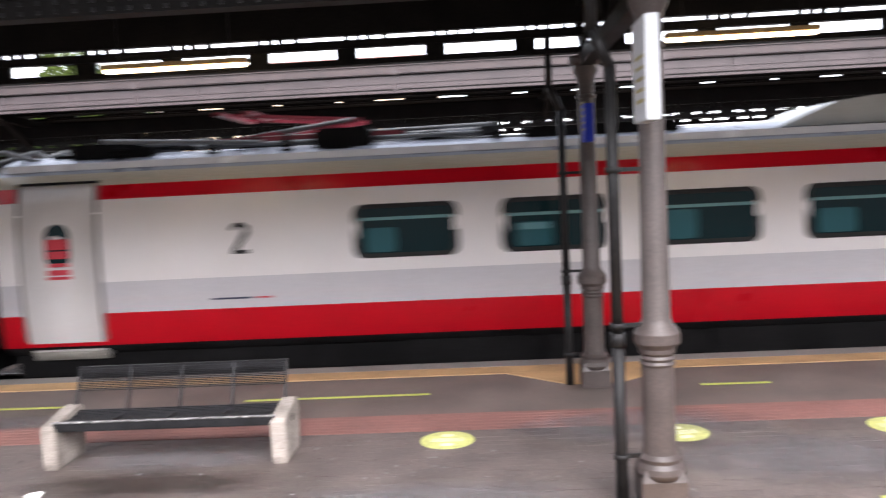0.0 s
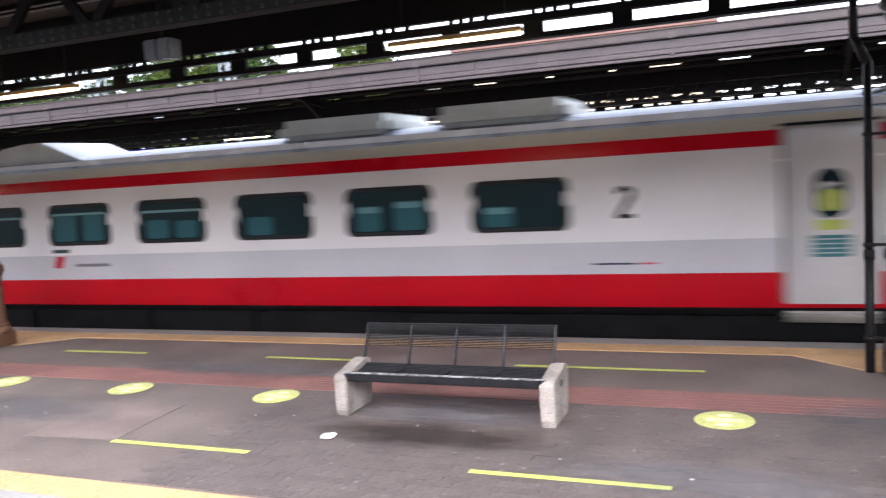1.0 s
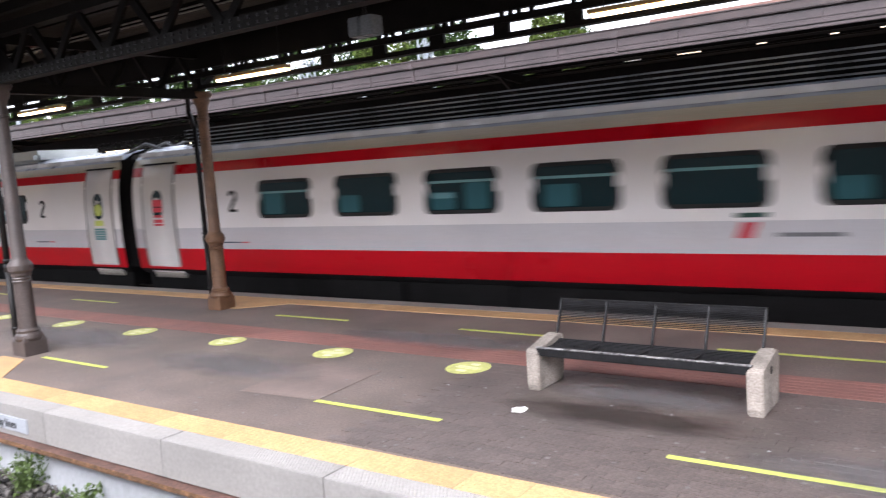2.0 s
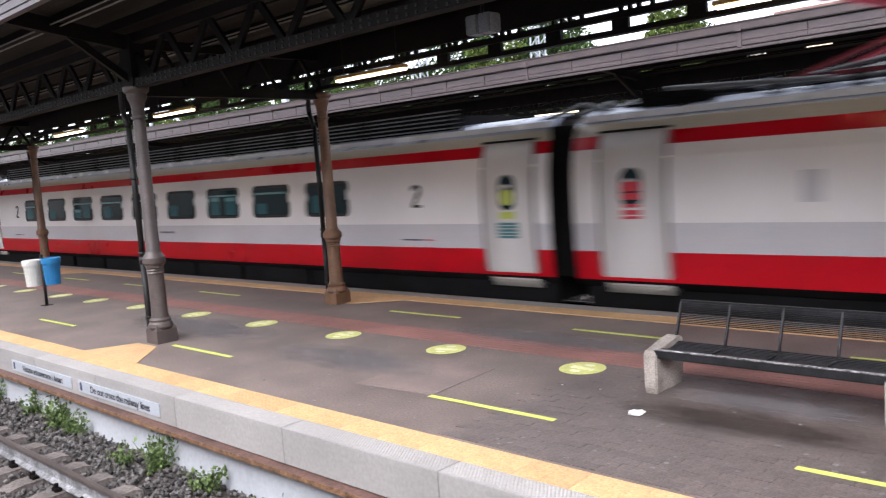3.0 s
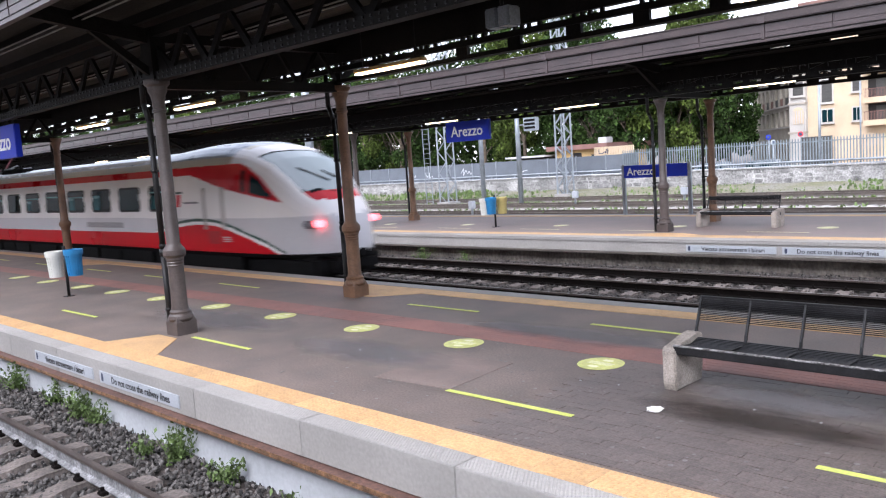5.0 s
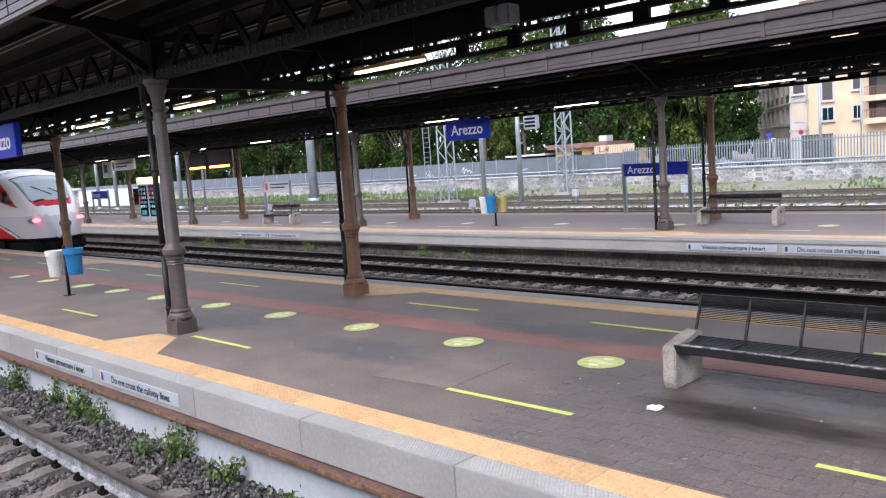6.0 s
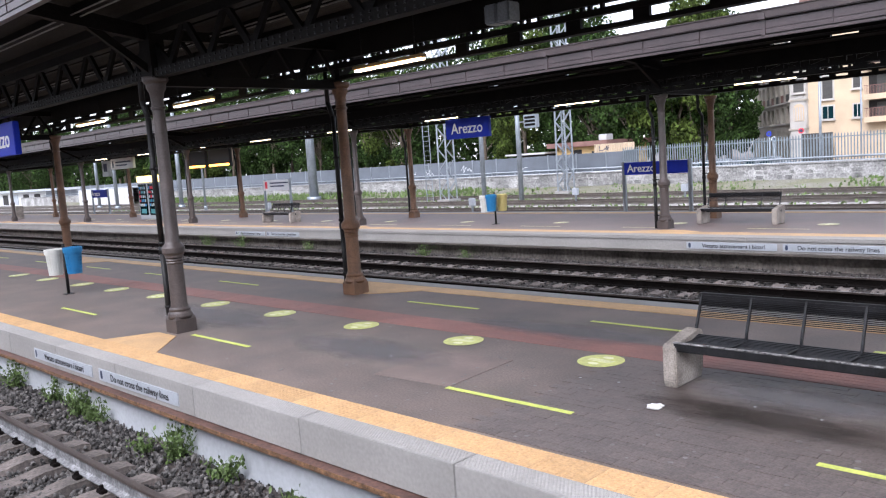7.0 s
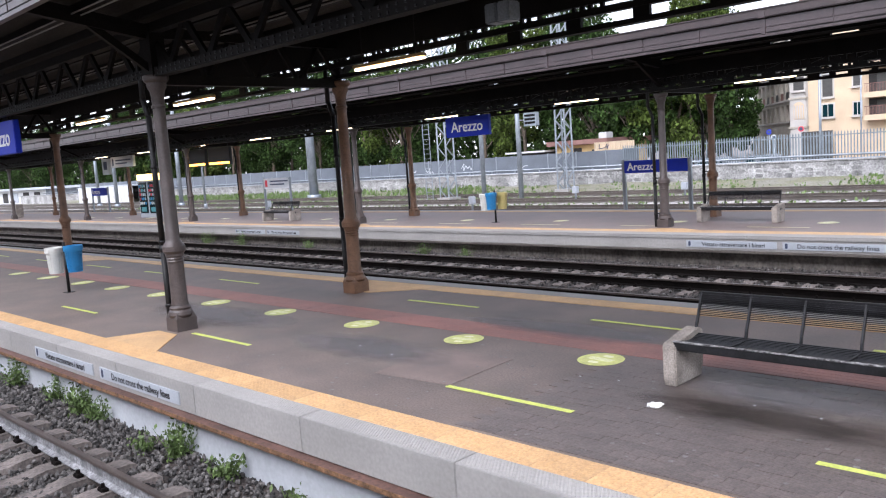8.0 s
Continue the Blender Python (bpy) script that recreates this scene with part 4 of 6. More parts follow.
def equip(car, x0, x1, raised=False):
    """Pantograph and its insulators on the roof."""
    b = bmesh.new()
    rnd = random.Random(3)
    x = x0
    while x < x1 + 2:
        y = rnd.uniform(-0.9, -0.2)
        b = bmesh.new()
        tube(b, (x, y, 3.4), (x, y, 3.62 + rnd.uniform(0, 0.08)), 0.05, 8)
        for k in range(3):
            tube(b, (x, y, 3.44 + 0.06 * k), (x, y, 3.47 + 0.06 * k), 0.09, 8)
        part("insulator", b, M_TDARK, car, "dark ribbed roof insulator")
        x += rnd.uniform(0.28, 0.6)
    for xa, xb, z in ((x0, x0 + 1.1, 3.66), (x1 - 0.6, x1 + 1.5, 3.6), (x0 + 3.4, x0 + 4.2, 3.72)):
        b = bmesh.new()
        slab(b, xa, xb, -0.85, 0.4, 3.42, z, 0.04)
        part("roof_box", b, M_TDARK, car, "dark roof equipment box")
    for _ in range(14):
        b = bmesh.new()
        xa, ya = rnd.uniform(x0 - 0.6, x1), rnd.uniform(-0.95, 0.3)
        slab(b, xa, xa + rnd.uniform(0.2, 0.8), ya, ya + rnd.uniform(0.15, 0.35), 3.40, 3.5 + rnd.uniform(0.0, 0.22), 0.02)
        part("roof_box", b, M_TDARK, car, "dark roof equipment box")
    for k in range(9):
        b = bmesh.new()
        xa = rnd.uniform(x0 - 0.4, x1 - 1.5)
        ya = rnd.uniform(-0.95, 0.2)
        tube(b, (xa, ya, 3.5 + rnd.uniform(0, 0.2)), (xa + rnd.uniform(0.8, 2.4), ya + rnd.uniform(-0.1, 0.1), 3.48 + rnd.uniform(0, 0.22)), rnd.uniform(0.015, 0.035), 8)
        part("roof_pipe", b, M_CABLE if k % 3 else M_TDARK, car)
    b = bmesh.new()
    for s in (-0.5, 0.5):
        tube(b, (x0 + 0.4, s, 3.62), (x1 - 1.0, s * 0.7, 3.70), 0.03, 8)
        tube(b, (x0 + 2.2, s * 0.7, 3.66), (x0 + 3.9, s * 0.9, 3.86), 0.03, 8)
    tube(b, (x0 + 1.0, -0.2, 3.6), (x1, -0.8, 3.45), 0.04, 8)
    part("conduit", b, M_CABLE, car)
    xc = x0 + 2.0
    knee, head = (4.25, 4.78) if raised else (3.86, 3.98)
    pan = part("pantograph", beam(beam(bmesh.new(), (xc, -0.5, 3.64), (xc + 2.6, -0.5, 3.64), 0.06, 0.06), (xc, 0.5, 3.64), (xc + 2.6, 0.5, 3.64), 0.06, 0.06), M_PANTO, car, "dark red raised pantograph" if raised else "dark red folded pantograph")
    for s in (-1, 1):
        part("lower_arm", beam(bmesh.new(), (xc, s * 0.45, 3.62), (xc + 2.0, s * 0.3, knee), 0.05, 0.06), M_PANTO, pan)
        part("upper_arm", beam(bmesh.new(), (xc + 2.0, s * 0.3, knee), (xc + 0.3, s * 0.5, head), 0.05, 0.05), M_PANTO, pan)
        part("control_rod", beam(bmesh.new(), (xc + 0.15, s * 0.5, head + 0.02), (xc + 1.9, s * 0.2, knee - 0.04), 0.03, 0.03), M_PANTO, pan)
    for dx in (0.1, 0.5):
        part("contact_strip", beam(bmesh.new(), (xc + dx, -0.85, head + 0.01), (xc + dx, 0.85, head + 0.01), 0.12, 0.05), M_PANTO, pan)

# positions at the clip's start
G0, G1, G2 = -11.49, 14.63, 40.69
CAR_A = coach(G0 - 26.06, [4.5 + 1.937 * k for k in range(9)], (3.5, 22.6), False, [("grille", 2, 23)], [(0.55, 1.55, "red"), (24.5, 25.5, "green")])
CAR_B = coach(G0, [5.13 + 1.937 * k for k in range(9)], (3.55, 22.65), True, [("hump", 10.7, 13.3), ("box", 17.25, 19.2), ("box", 19.9, 21.85)], [(0.58, 1.6, "red"), (24.55, 25.52, "green")])
CAR_C = coach(G1, [4.22 + 1.937 * k for k in range(9)], (3.43, 22.9), False, [("grille", 1.7, 23.5)], [(0.58, 1.6, "red"), (24.5, 25.5, "green")])

# tail coach with the streamlined cab
TL = 28.18
def top_at(x):
    pts = [(0, 3.55), (21.3, 3.55), (22.6, 3.62), (23.6, 3.66), (24.6, 3.62), (25.5, 3.45), (26.3, 3.15), (26.8, 2.76), (27.2, 2.37), (27.55, 2.13), (27.82, 1.84), (28.0, 1.54), (28.12, 1.22), (28.18, 0.98)]
    for (a, za), (c, zc) in zip(pts, pts[1:]):
        if x <= c:
            return za + (zc - za) * (x - a) / (c - a)
    return pts[-1][1]

def wide_at(x):
    if x < 24.5:
        return 1.0
    u = (x - 24.5) / (TL - 24.5)
    return max(0.12, (1 - u ** 3.0) ** 0.5 * (1 - 0.10 * u))

def tail_shape(x, y, z):
    top = top_at(x)
    k = min(1.0, max(0.0, (x - 25.4) / 1.0))
    crown = z + (top - 3.55) * (max(0.0, z - 1.8) / 1.75) ** 2
    slope = 0.82 + (z - 0.82) * (top - 0.82) / 2.73
    zz = crown * (1 - k) + slope * k
    low = max(0.0, x - 27.2) * 0.10
    return (x, y * wide_at(x), max(zz, 0.82 - low * 0.6))

def along(pts, x):
    """The height at x of a line through the given points."""
    for (a, za), (c, zc) in zip(pts, pts[1:]):
        if x <= c:
            return za + (zc - za) * (x - a) / (c - a)
    return pts[-1][1]

SWEEP = [(20.9, 1.38), (21.4, 1.50), (21.9, 1.60), (22.7, 1.70), (23.3, 1.74), (23.8, 1.745), (24.35, 1.70), (24.95, 1.59), (25.67, 1.38), (26.24, 1.20), (26.75, 0.96)]
RED_LOW = [(20.0, 2.90), (23.1, 2.885), (23.6, 2.78), (24.73, 2.51), (25.78, 2.32), (26.8, 2.12)]
RED_HIGH = [(20.0, 3.09), (25.4, 3.09), (25.7, 2.98), (26.14, 2.72), (26.5, 2.38), (26.8, 2.12)]

def tail_paint(x, y, z):
    if x < 20.6:
        return band(z)
    if z < 0.92:
        return 0
    if x < 26.75:
        curve = along(SWEEP, x) if x > 20.9 else 1.38
        w = min(1, max(0, (x - 20.9) / 0.7))
        if z < curve - 0.12 * w:
            return 1
        if z < curve - 0.035 * w:
            return 3
        if z < curve + 0.035 * w:
            return 6
    ny = abs(y) / max(0.05, 1.42 * wide_at(x))
    low, high = along(RED_LOW, x), along(RED_HIGH, x)
    if low < z < high and x < 26.8 and ny > 0.6:
        if 25.8 < x < 26.45 and low + 0.05 < z < high - 0.09:
            return 7
        if 25.42 < x < 25.62 and low + 0.05 < z < high - 0.12:
            return 7
        return 1
    if x > 25.75 and ny < 0.74 and z > 2.31:
        return 0 if x < 25.87 or z < 2.36 else 8
    if x > 26.6 and ny < 0.72 and 2.13 < z <= 2.31:
        return 1
    if z < 1.78:
        return 2
    if z < 3.09 or x > 25:
        return 3 if x < 25 or z < top_at(x) - 0.1 else 4 if x < 25.2 else 3
    return 4 if z < 3.27 else 5

TAIL = thing("train_tail_coach", "white and red streamlined end coach of the train in motion", "train", G2, TC, RAIL, 0, "train coaches")
fine = []
for (y0, z0), (y1, z1) in zip(SECTION, SECTION[1:]):
    n = max(1, int(math.hypot(y1 - y0, z1 - z0) / 0.02))
    fine += [(y0 + (y1 - y0) * i / n, z0 + (z1 - z0) * i / n) for i in range(n)]
fine.append(SECTION[-1])
bm = bmesh.new()
skin(bm, [0.22 + 20.1 * i / 30 for i in range(31)] + [20.4 + 0.0778 * i for i in range(1, 101)], fine, tail_shape, tail_paint)
part("body", to_mesh("body", bm, BANDS + [M_WSCREEN]), None, TAIL, "white streamlined body with red sill and sweeping stripe")
for k in range(9):
    window(TAIL, 5.36 + 1.937 * k)
door(TAIL, 0.7, 1.75, "red")
for x0 in (23.72, 24.6):
    part("cab_door_post", side_panel(x0, x0 + 0.14, 1.5, 2.55, 0.006), M_POST, TAIL, "grey recessed cab door post")
# flat patch: darker copy of the train red paints the recess's shade
part("step_recess", side_patch(rounded(23.86, 24.46, 1.14, 1.46, 0.02), 0.004), material("painted_recess_shade", (0.36, 0.004, 0.012), 0.45), TAIL, "red step panel under the cab door, painted darker as recess shade")
for k in range(3):
    part("small_lettering", side_patch([(24.55, 1.20 + k * 0.05), (24.9, 1.20 + k * 0.05), (24.9, 1.225 + k * 0.05), (24.55, 1.225 + k * 0.05)], 0.006), M_SIGNWHITE, TAIL)
part("side_box", side_patch(rounded(3.6, 3.85, 2.05, 2.45, 0.03), 0.008), M_TGREY, TAIL)
for x0, w in ((16.4, 2.6), ):
    part("small_lettering", side_patch([(x0, 1.5), (x0 + w, 1.5), (x0 + w, 1.66), (x0, 1.66)], 0.004), material("faded_lettering", (0.3, 0.29, 0.31), 0.5, vary=0.4, scale=14), TAIL)
part("operator_mark", side_patch([(22.3, 2.08), (22.56, 2.08), (22.64, 2.4), (22.38, 2.4)], 0.006), M_STICKRED, TAIL, "small red and green emblem")
part("operator_mark", side_patch([(22.3, 2.42), (22.7, 2.42), (22.72, 2.48), (22.32, 2.48)], 0.006), M_TGREEN, TAIL)
part("small_lettering", side_patch([(22.75, 2.16), (23.5, 2.16), (23.5, 2.21), (22.75, 2.21)], 0.006), M_FAINT, TAIL)
for s in (-1, 1):
    bm = bmesh.new()
    slab(bm, 27.3, 27.68, s * 0.86 - 0.14, s * 0.86 + 0.14, 1.5, 1.68, 0.05)
    part("lamp_housing", bm, M_FAINT, TAIL, "dark grey headlamp glass")
    bm = bmesh.new()
    slab(bm, 27.55, 27.80, s * 0.80 - 0.13, s * 0.80 + 0.13, 1.53, 1.67, 0.04)
    part("tail_light", bm, M_TAIL, TAIL, "lit red tail light")
bm = bmesh.new()
beam(bm, (26.62, -0.5, 2.9), (27.05, 0.1, 2.55), 0.03, 0.03)
beam(bm, (26.75, 0.1, 2.8), (27.05, 0.5, 2.55), 0.03, 0.03)
part("windscreen_wiper", bm, M_BLACK, TAIL)
bm = bmesh.new()
slab(bm, 24.2, 27.7, -1.0, 1.0, 0.35, 0.86, 0.1)
slab(bm, 27.5, 28.05, -0.6, 0.6, 0.45, 0.8, 0.08)
part("snow_plough", bm, M_TDARK, TAIL, "black front skirt")
underframe(TAIL, 0.3, 25.0)
for bx in (4.0, 22.2):
    WHEELS.extend(bogie(TAIL, bx))
equip(TAIL, 1.1, 8.0, True)
# the tail coach's roof highlight, painted with the same pale bars
bm = bmesh.new()
for s in (-1, 1):
    beam(bm, (0.3, s * 1.13, 3.355), (21.2, s * 1.13, 3.355), 0.05, 0.09)
part("edge_highlight", bm, M_EDGEGLINT, TAIL)

# ---- things on the middle platform ----
M_BENCHSTONE = material("exposed_concrete", (0.34, 0.30, 0.265), 0.85, vary=0.35, scale=4, fine=60, bump=0.4)
M_BENCHSTEEL = material("worn_black_steel", (0.016, 0.016, 0.018), 0.45, vary=0.4, scale=10, fine=60, spec=0.3)
M_WORN = material("chipped_paint", (0.34, 0.33, 0.33), 0.6, vary=0.5, scale=26, fine=60, tint=(0.012, 0.012, 0.013))
M_BASKETWHITE = material("white_plastic", (0.62, 0.62, 0.58), 0.5, vary=0.1, scale=4)
M_BASKETBLUE = material("blue_plastic", (0.02, 0.19, 0.42), 0.45, vary=0.15, scale=4)
M_BASKETYEL = material("yellow_plastic", (0.5, 0.42, 0.16), 0.5, vary=0.15)

def bench(x, y, label, group, slats=15):
    """Concrete ends, wire seat and wire back; the origin is the front corner of one end."""
    b0 = thing("bench", label, "bench", x, y, 0.006, 0, group)
    for x0 in (0.0, 2.04):
        b = bmesh.new()
        prof = [(0.02, 0.0), (0.0, 0.06), (0.0, 0.37), (0.03, 0.405), (0.36, 0.455), (0.46, 0.475), (0.54, 0.45), (0.56, 0.38), (0.53, 0.10), (0.50, 0.0)]
        l = [b.verts.new((x0, py, pz)) for py, pz in prof]
        r = [b.verts.new((x0 + 0.135, py, pz)) for py, pz in prof]
        n = len(prof)
        fs = [b.faces.new((l[i], l[(i + 1) % n], r[(i + 1) % n], r[i])) for i in range(n)]
        fs += [b.faces.new(l[::-1]), b.faces.new(r)]
        bmesh.ops.bevel(b, geom=[e for e in b.edges if abs(e.verts[0].co.x - e.verts[1].co.x) < 1e-5], offset=0.012, segments=2, affect="EDGES")
        end = part("end_support", b, M_BENCHSTONE, b0, "grey exposed-aggregate concrete end")
        b = bmesh.new()
        xo = x0 + 0.137 if x0 else x0 - 0.002
        tube(b, (xo - 0.003, 0.27, 0.34), (xo + 0.003, 0.27, 0.34), 0.035, 14)
        part("lifting_hole", b, M_BLACK, end, "dark round lifting hole")
    xa, xb = 0.10, 2.08
    for i in range(slats):
        b = bmesh.new()
        yy = 0.05 + 0.40 * i / (slats - 1)
        beam(b, (xa, yy, 0.415 - 0.03 * math.sin(math.pi * i / (slats - 1))), (xb, yy, 0.415 - 0.03 * math.sin(math.pi * i / (slats - 1))), 0.024, 0.012)
        part("seat_slat", b, M_BENCHSTEEL, b0)
    for i in range(12):
        b = bmesh.new()
        k = 0.34 + 0.58 * i / 11
        beam(b, (xa, 0.475 + 0.12 * k, 0.49 + 0.28 * k), (xb, 0.475 + 0.12 * k, 0.49 + 0.28 * k), 0.010, 0.008)
        part("back_slat", b, M_BENCHSTEEL, b0)
    b = bmesh.new()
    slab(b, xa, xb, 0.02, 0.06, 0.34, 0.425, 0.012)
    part("front_rail", b, M_BENCHSTEEL, b0, "thick black front rail with worn paint")
    b = bmesh.new()
    slab(b, xa, xb, 0.016, 0.052, 0.418, 0.430, 0.004)
    part("worn_edge", b, M_WORN, b0, "front edge with chipped paint")
    b = bmesh.new()
    slab(b, xa, xb, 0.30, 0.34, 0.30, 0.36, 0.01)
    part("under_rail", b, M_BENCHSTEEL, b0)
    b = bmesh.new()
    beam(b, (xa, 0.603, 0.78), (xb, 0.603, 0.78), 0.03, 0.03)
    beam(b, (xa, 0.588, 0.73), (xb, 0.588, 0.73), 0.012, 0.085)
    part("top_rail", b, M_BENCHSTEEL, b0)
    for i in range(5):
        xx = xa + 0.01 + (xb - xa - 0.02) * i / 4
        b = bmesh.new()
        pts = [(0.06, 0.40), (0.40, 0.39), (0.45, 0.42), (0.465, 0.48), (0.605, 0.785)]
        for (y0, z0), (y1, z1) in zip(pts, pts[1:]):
            beam(b, (xx, y0, z0), (xx, y1, z1), 0.02, 0.028)
        part("bracket", b, M_BENCHSTEEL, b0)
    return b0

bench(-8.68, 5.40, "black wire bench with concrete ends on the platform", "benches")
bench(-15.35, 19.2, "black wire bench with concrete ends on the far platform", "benches")
bench(-35.6, 18.6, "black wire bench with concrete ends beside a notice board", "benches")

def basket(parent, x, y, z, mat, label):
    b = bmesh.new()
    n, rows = 18, 7
    rr = lambda k: 0.135 + 0.03 * k
    for i in range(n):
        a = 2 * math.pi * i / n
        p0 = (x + rr(0) * math.cos(a), y + rr(0) * math.sin(a), z)
        p1 = (x + rr(1) * math.cos(a), y + rr(1) * math.sin(a), z + 0.5)
        beam(b, p0, p1, 0.022, 0.012)
    for k in range(rows + 1):
        h, r = 0.5 * k / rows, rr(k / rows)
        for i in range(n):
            a0, a1 = 2 * math.pi * i / n, 2 * math.pi * (i + 1) / n
            beam(b, (x + r * math.cos(a0), y + r * math.sin(a0), z + h), (x + r * math.cos(a1), y + r * math.sin(a1), z + h), 0.012, 0.026)
    bk = part("basket", b, mat, parent, label)
    b = bmesh.new()
    lathe(b, [(0.12, z + 0.01), (0.125, z + 0.02), (0.150, z + 0.46), (0.145, z + 0.46), (0.11, z + 0.03)], 18, x, y)
    part("bin_bag", b, mat, bk)
    b = bmesh.new()
    lathe(b, [(0.172, z + 0.43), (0.188, z + 0.42), (0.192, z + 0.52), (0.172, z + 0.53), (0.16, z + 0.50)], 18, x, y)
    part("rim", b, mat, bk)

def litter_bin(x, y, label, third=False):
    root = thing("litter_bin", label, "bin", x, y, 0.0, 0, "litter bins")
    b = bmesh.new()
    tube(b, (0, 0, 0), (0, 0, 1.05), 0.032, 12)
    slab(b, -0.09, 0.09, -0.09, 0.09, 0.0, 0.012)
    part("post", b, M_BLACK, root)
    basket(root, -0.32 if third else -0.22, -0.12, 0.42, M_BASKETWHITE, "white plastic basket")
    basket(root, 0.05 if third else 0.34, -0.24 if third else 0.05, 0.46, M_BASKETBLUE, "blue plastic basket")
    if third:
        basket(root, 0.14, 0.2, 0.44, M_BASKETYEL, "yellow plastic basket")

litter_bin(-22.2, 5.15, "litter bin post with a white and a blue basket")
litter_bin(-22.2, 18.83, "litter bin post with white, blue and yellow baskets", True)

bm = bmesh.new()
bmesh.ops.create_icosphere(bm, subdivisions=3, radius=0.048)
for v in bm.verts:
    v.co += v.co.normalized() * 0.03 * noise.noise(v.co * 40)
    v.co.x *= 1.35
    v.co.z = max(-0.02, v.co.z * 0.5)
solid("paper_scrap", bm, material("crumpled_paper", (0.8, 0.79, 0.77), 0.8, vary=0.08, scale=20, bump=0.3), "crumpled white paper scrap on the platform", "litter", at=pose(-8.42, 4.8, 0.026, 0, 0, 20))
rnd = random.Random(9)
for x, y in ((-7.75, 5.25), (-7.2, 5.2), (-9.5, 5.25), (-9.1, 5.3), (-11.9, 4.9), (-6.3, 4.7), (-5.3, 4.5), (-12.6, 5.0)):
    bm = bmesh.new()
    bmesh.ops.create_icosphere(bm, subdivisions=1, radius=0.014)
    for v in bm.verts:
        v.co *= rnd.uniform(0.6, 1.4)
        v.co.z *= 0.3
    solid("litter_fleck", bm, M_SIGNWHITE, "tiny pale scrap of litter on the paving", "litter", "litter flecks", at=pose(x, y, 0.012, 0, 0, rnd.uniform(0, 360)))
# gum spots and a dark patch by the bench
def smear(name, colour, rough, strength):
    """A wear mark or dark patch that fades out unevenly from its middle."""
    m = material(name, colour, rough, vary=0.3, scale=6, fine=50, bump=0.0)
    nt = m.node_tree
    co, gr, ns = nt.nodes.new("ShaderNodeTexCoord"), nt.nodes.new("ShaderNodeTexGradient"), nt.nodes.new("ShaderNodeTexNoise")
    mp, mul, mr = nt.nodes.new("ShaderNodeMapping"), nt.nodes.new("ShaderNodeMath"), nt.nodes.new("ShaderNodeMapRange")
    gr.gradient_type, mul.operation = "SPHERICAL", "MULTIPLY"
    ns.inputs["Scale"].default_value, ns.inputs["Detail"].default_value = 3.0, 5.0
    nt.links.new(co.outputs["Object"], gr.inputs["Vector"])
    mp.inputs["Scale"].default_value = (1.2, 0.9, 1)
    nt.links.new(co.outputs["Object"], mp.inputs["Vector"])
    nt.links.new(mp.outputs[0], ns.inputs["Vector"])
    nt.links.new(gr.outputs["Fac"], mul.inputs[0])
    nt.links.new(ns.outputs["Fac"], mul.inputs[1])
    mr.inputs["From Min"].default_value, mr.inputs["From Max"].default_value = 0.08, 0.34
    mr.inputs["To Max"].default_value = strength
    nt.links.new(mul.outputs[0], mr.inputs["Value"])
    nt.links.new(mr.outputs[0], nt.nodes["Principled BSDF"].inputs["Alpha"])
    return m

def stain(x, y, w, h, mat, label):
    b = bmesh.new()
    n = 24
    flat(b, [(math.cos(2 * math.pi * i / n), math.sin(2 * math.pi * i / n)) for i in range(n)], 0.0, 0.001)
    ob = solid("floor_mark", b, mat, label, "stain", "floor stains")
    ob.matrix_world = pose(x, y, 0.0092) @ Matrix.Diagonal((w, h, 1, 1))

M_DARKPATCH, M_DUST = smear("dark_patch", (0.04, 0.032, 0.028), 0.35, 0.3), smear("dusty_wear", (0.2, 0.19, 0.195), 0.5, 0.3)
stain(-7.6, 5.02, 1.5, 0.42, M_DARKPATCH, "dark soft-edged patch before the bench on the paving")
stain(-7.6, 5.6, 1.25, 0.42, M_DUST, "pale dusty wear under the bench on the paving")
for k, (x, y, w, h) in enumerate(((-5.2, 4.5, 1.6, 0.5), (-12.5, 5.0, 1.8, 0.6), (-10.8, 6.9, 2.2, 0.5), (-3.4, 6.2, 1.5, 0.7), (-16.5, 5.3, 2.5, 0.7), (-2.2, 5.2, 1.4, 0.8))):
    stain(x, y, w, h, M_DUST, "pale scuffed wear on the asphalt platform")
bm = bmesh.new()
rnd = random.Random(4)
for _ in range(260):
    x, y = rnd.uniform(-14, -2), rnd.uniform(3.6, 6.1)
    r = rnd.uniform(0.008, 0.022)
    flat(bm, [(x + r * math.cos(k * math.pi / 4) * rnd.uniform(0.7, 1.3), y + r * math.sin(k * math.pi / 4)) for k in range(8)], 0.006, 0.0085)
solid("gum_spots", bm, material("chewing_gum", (0.2, 0.19, 0.185), 0.7), "flattened pale gum spots on the paving", "stain", kind="stuff")

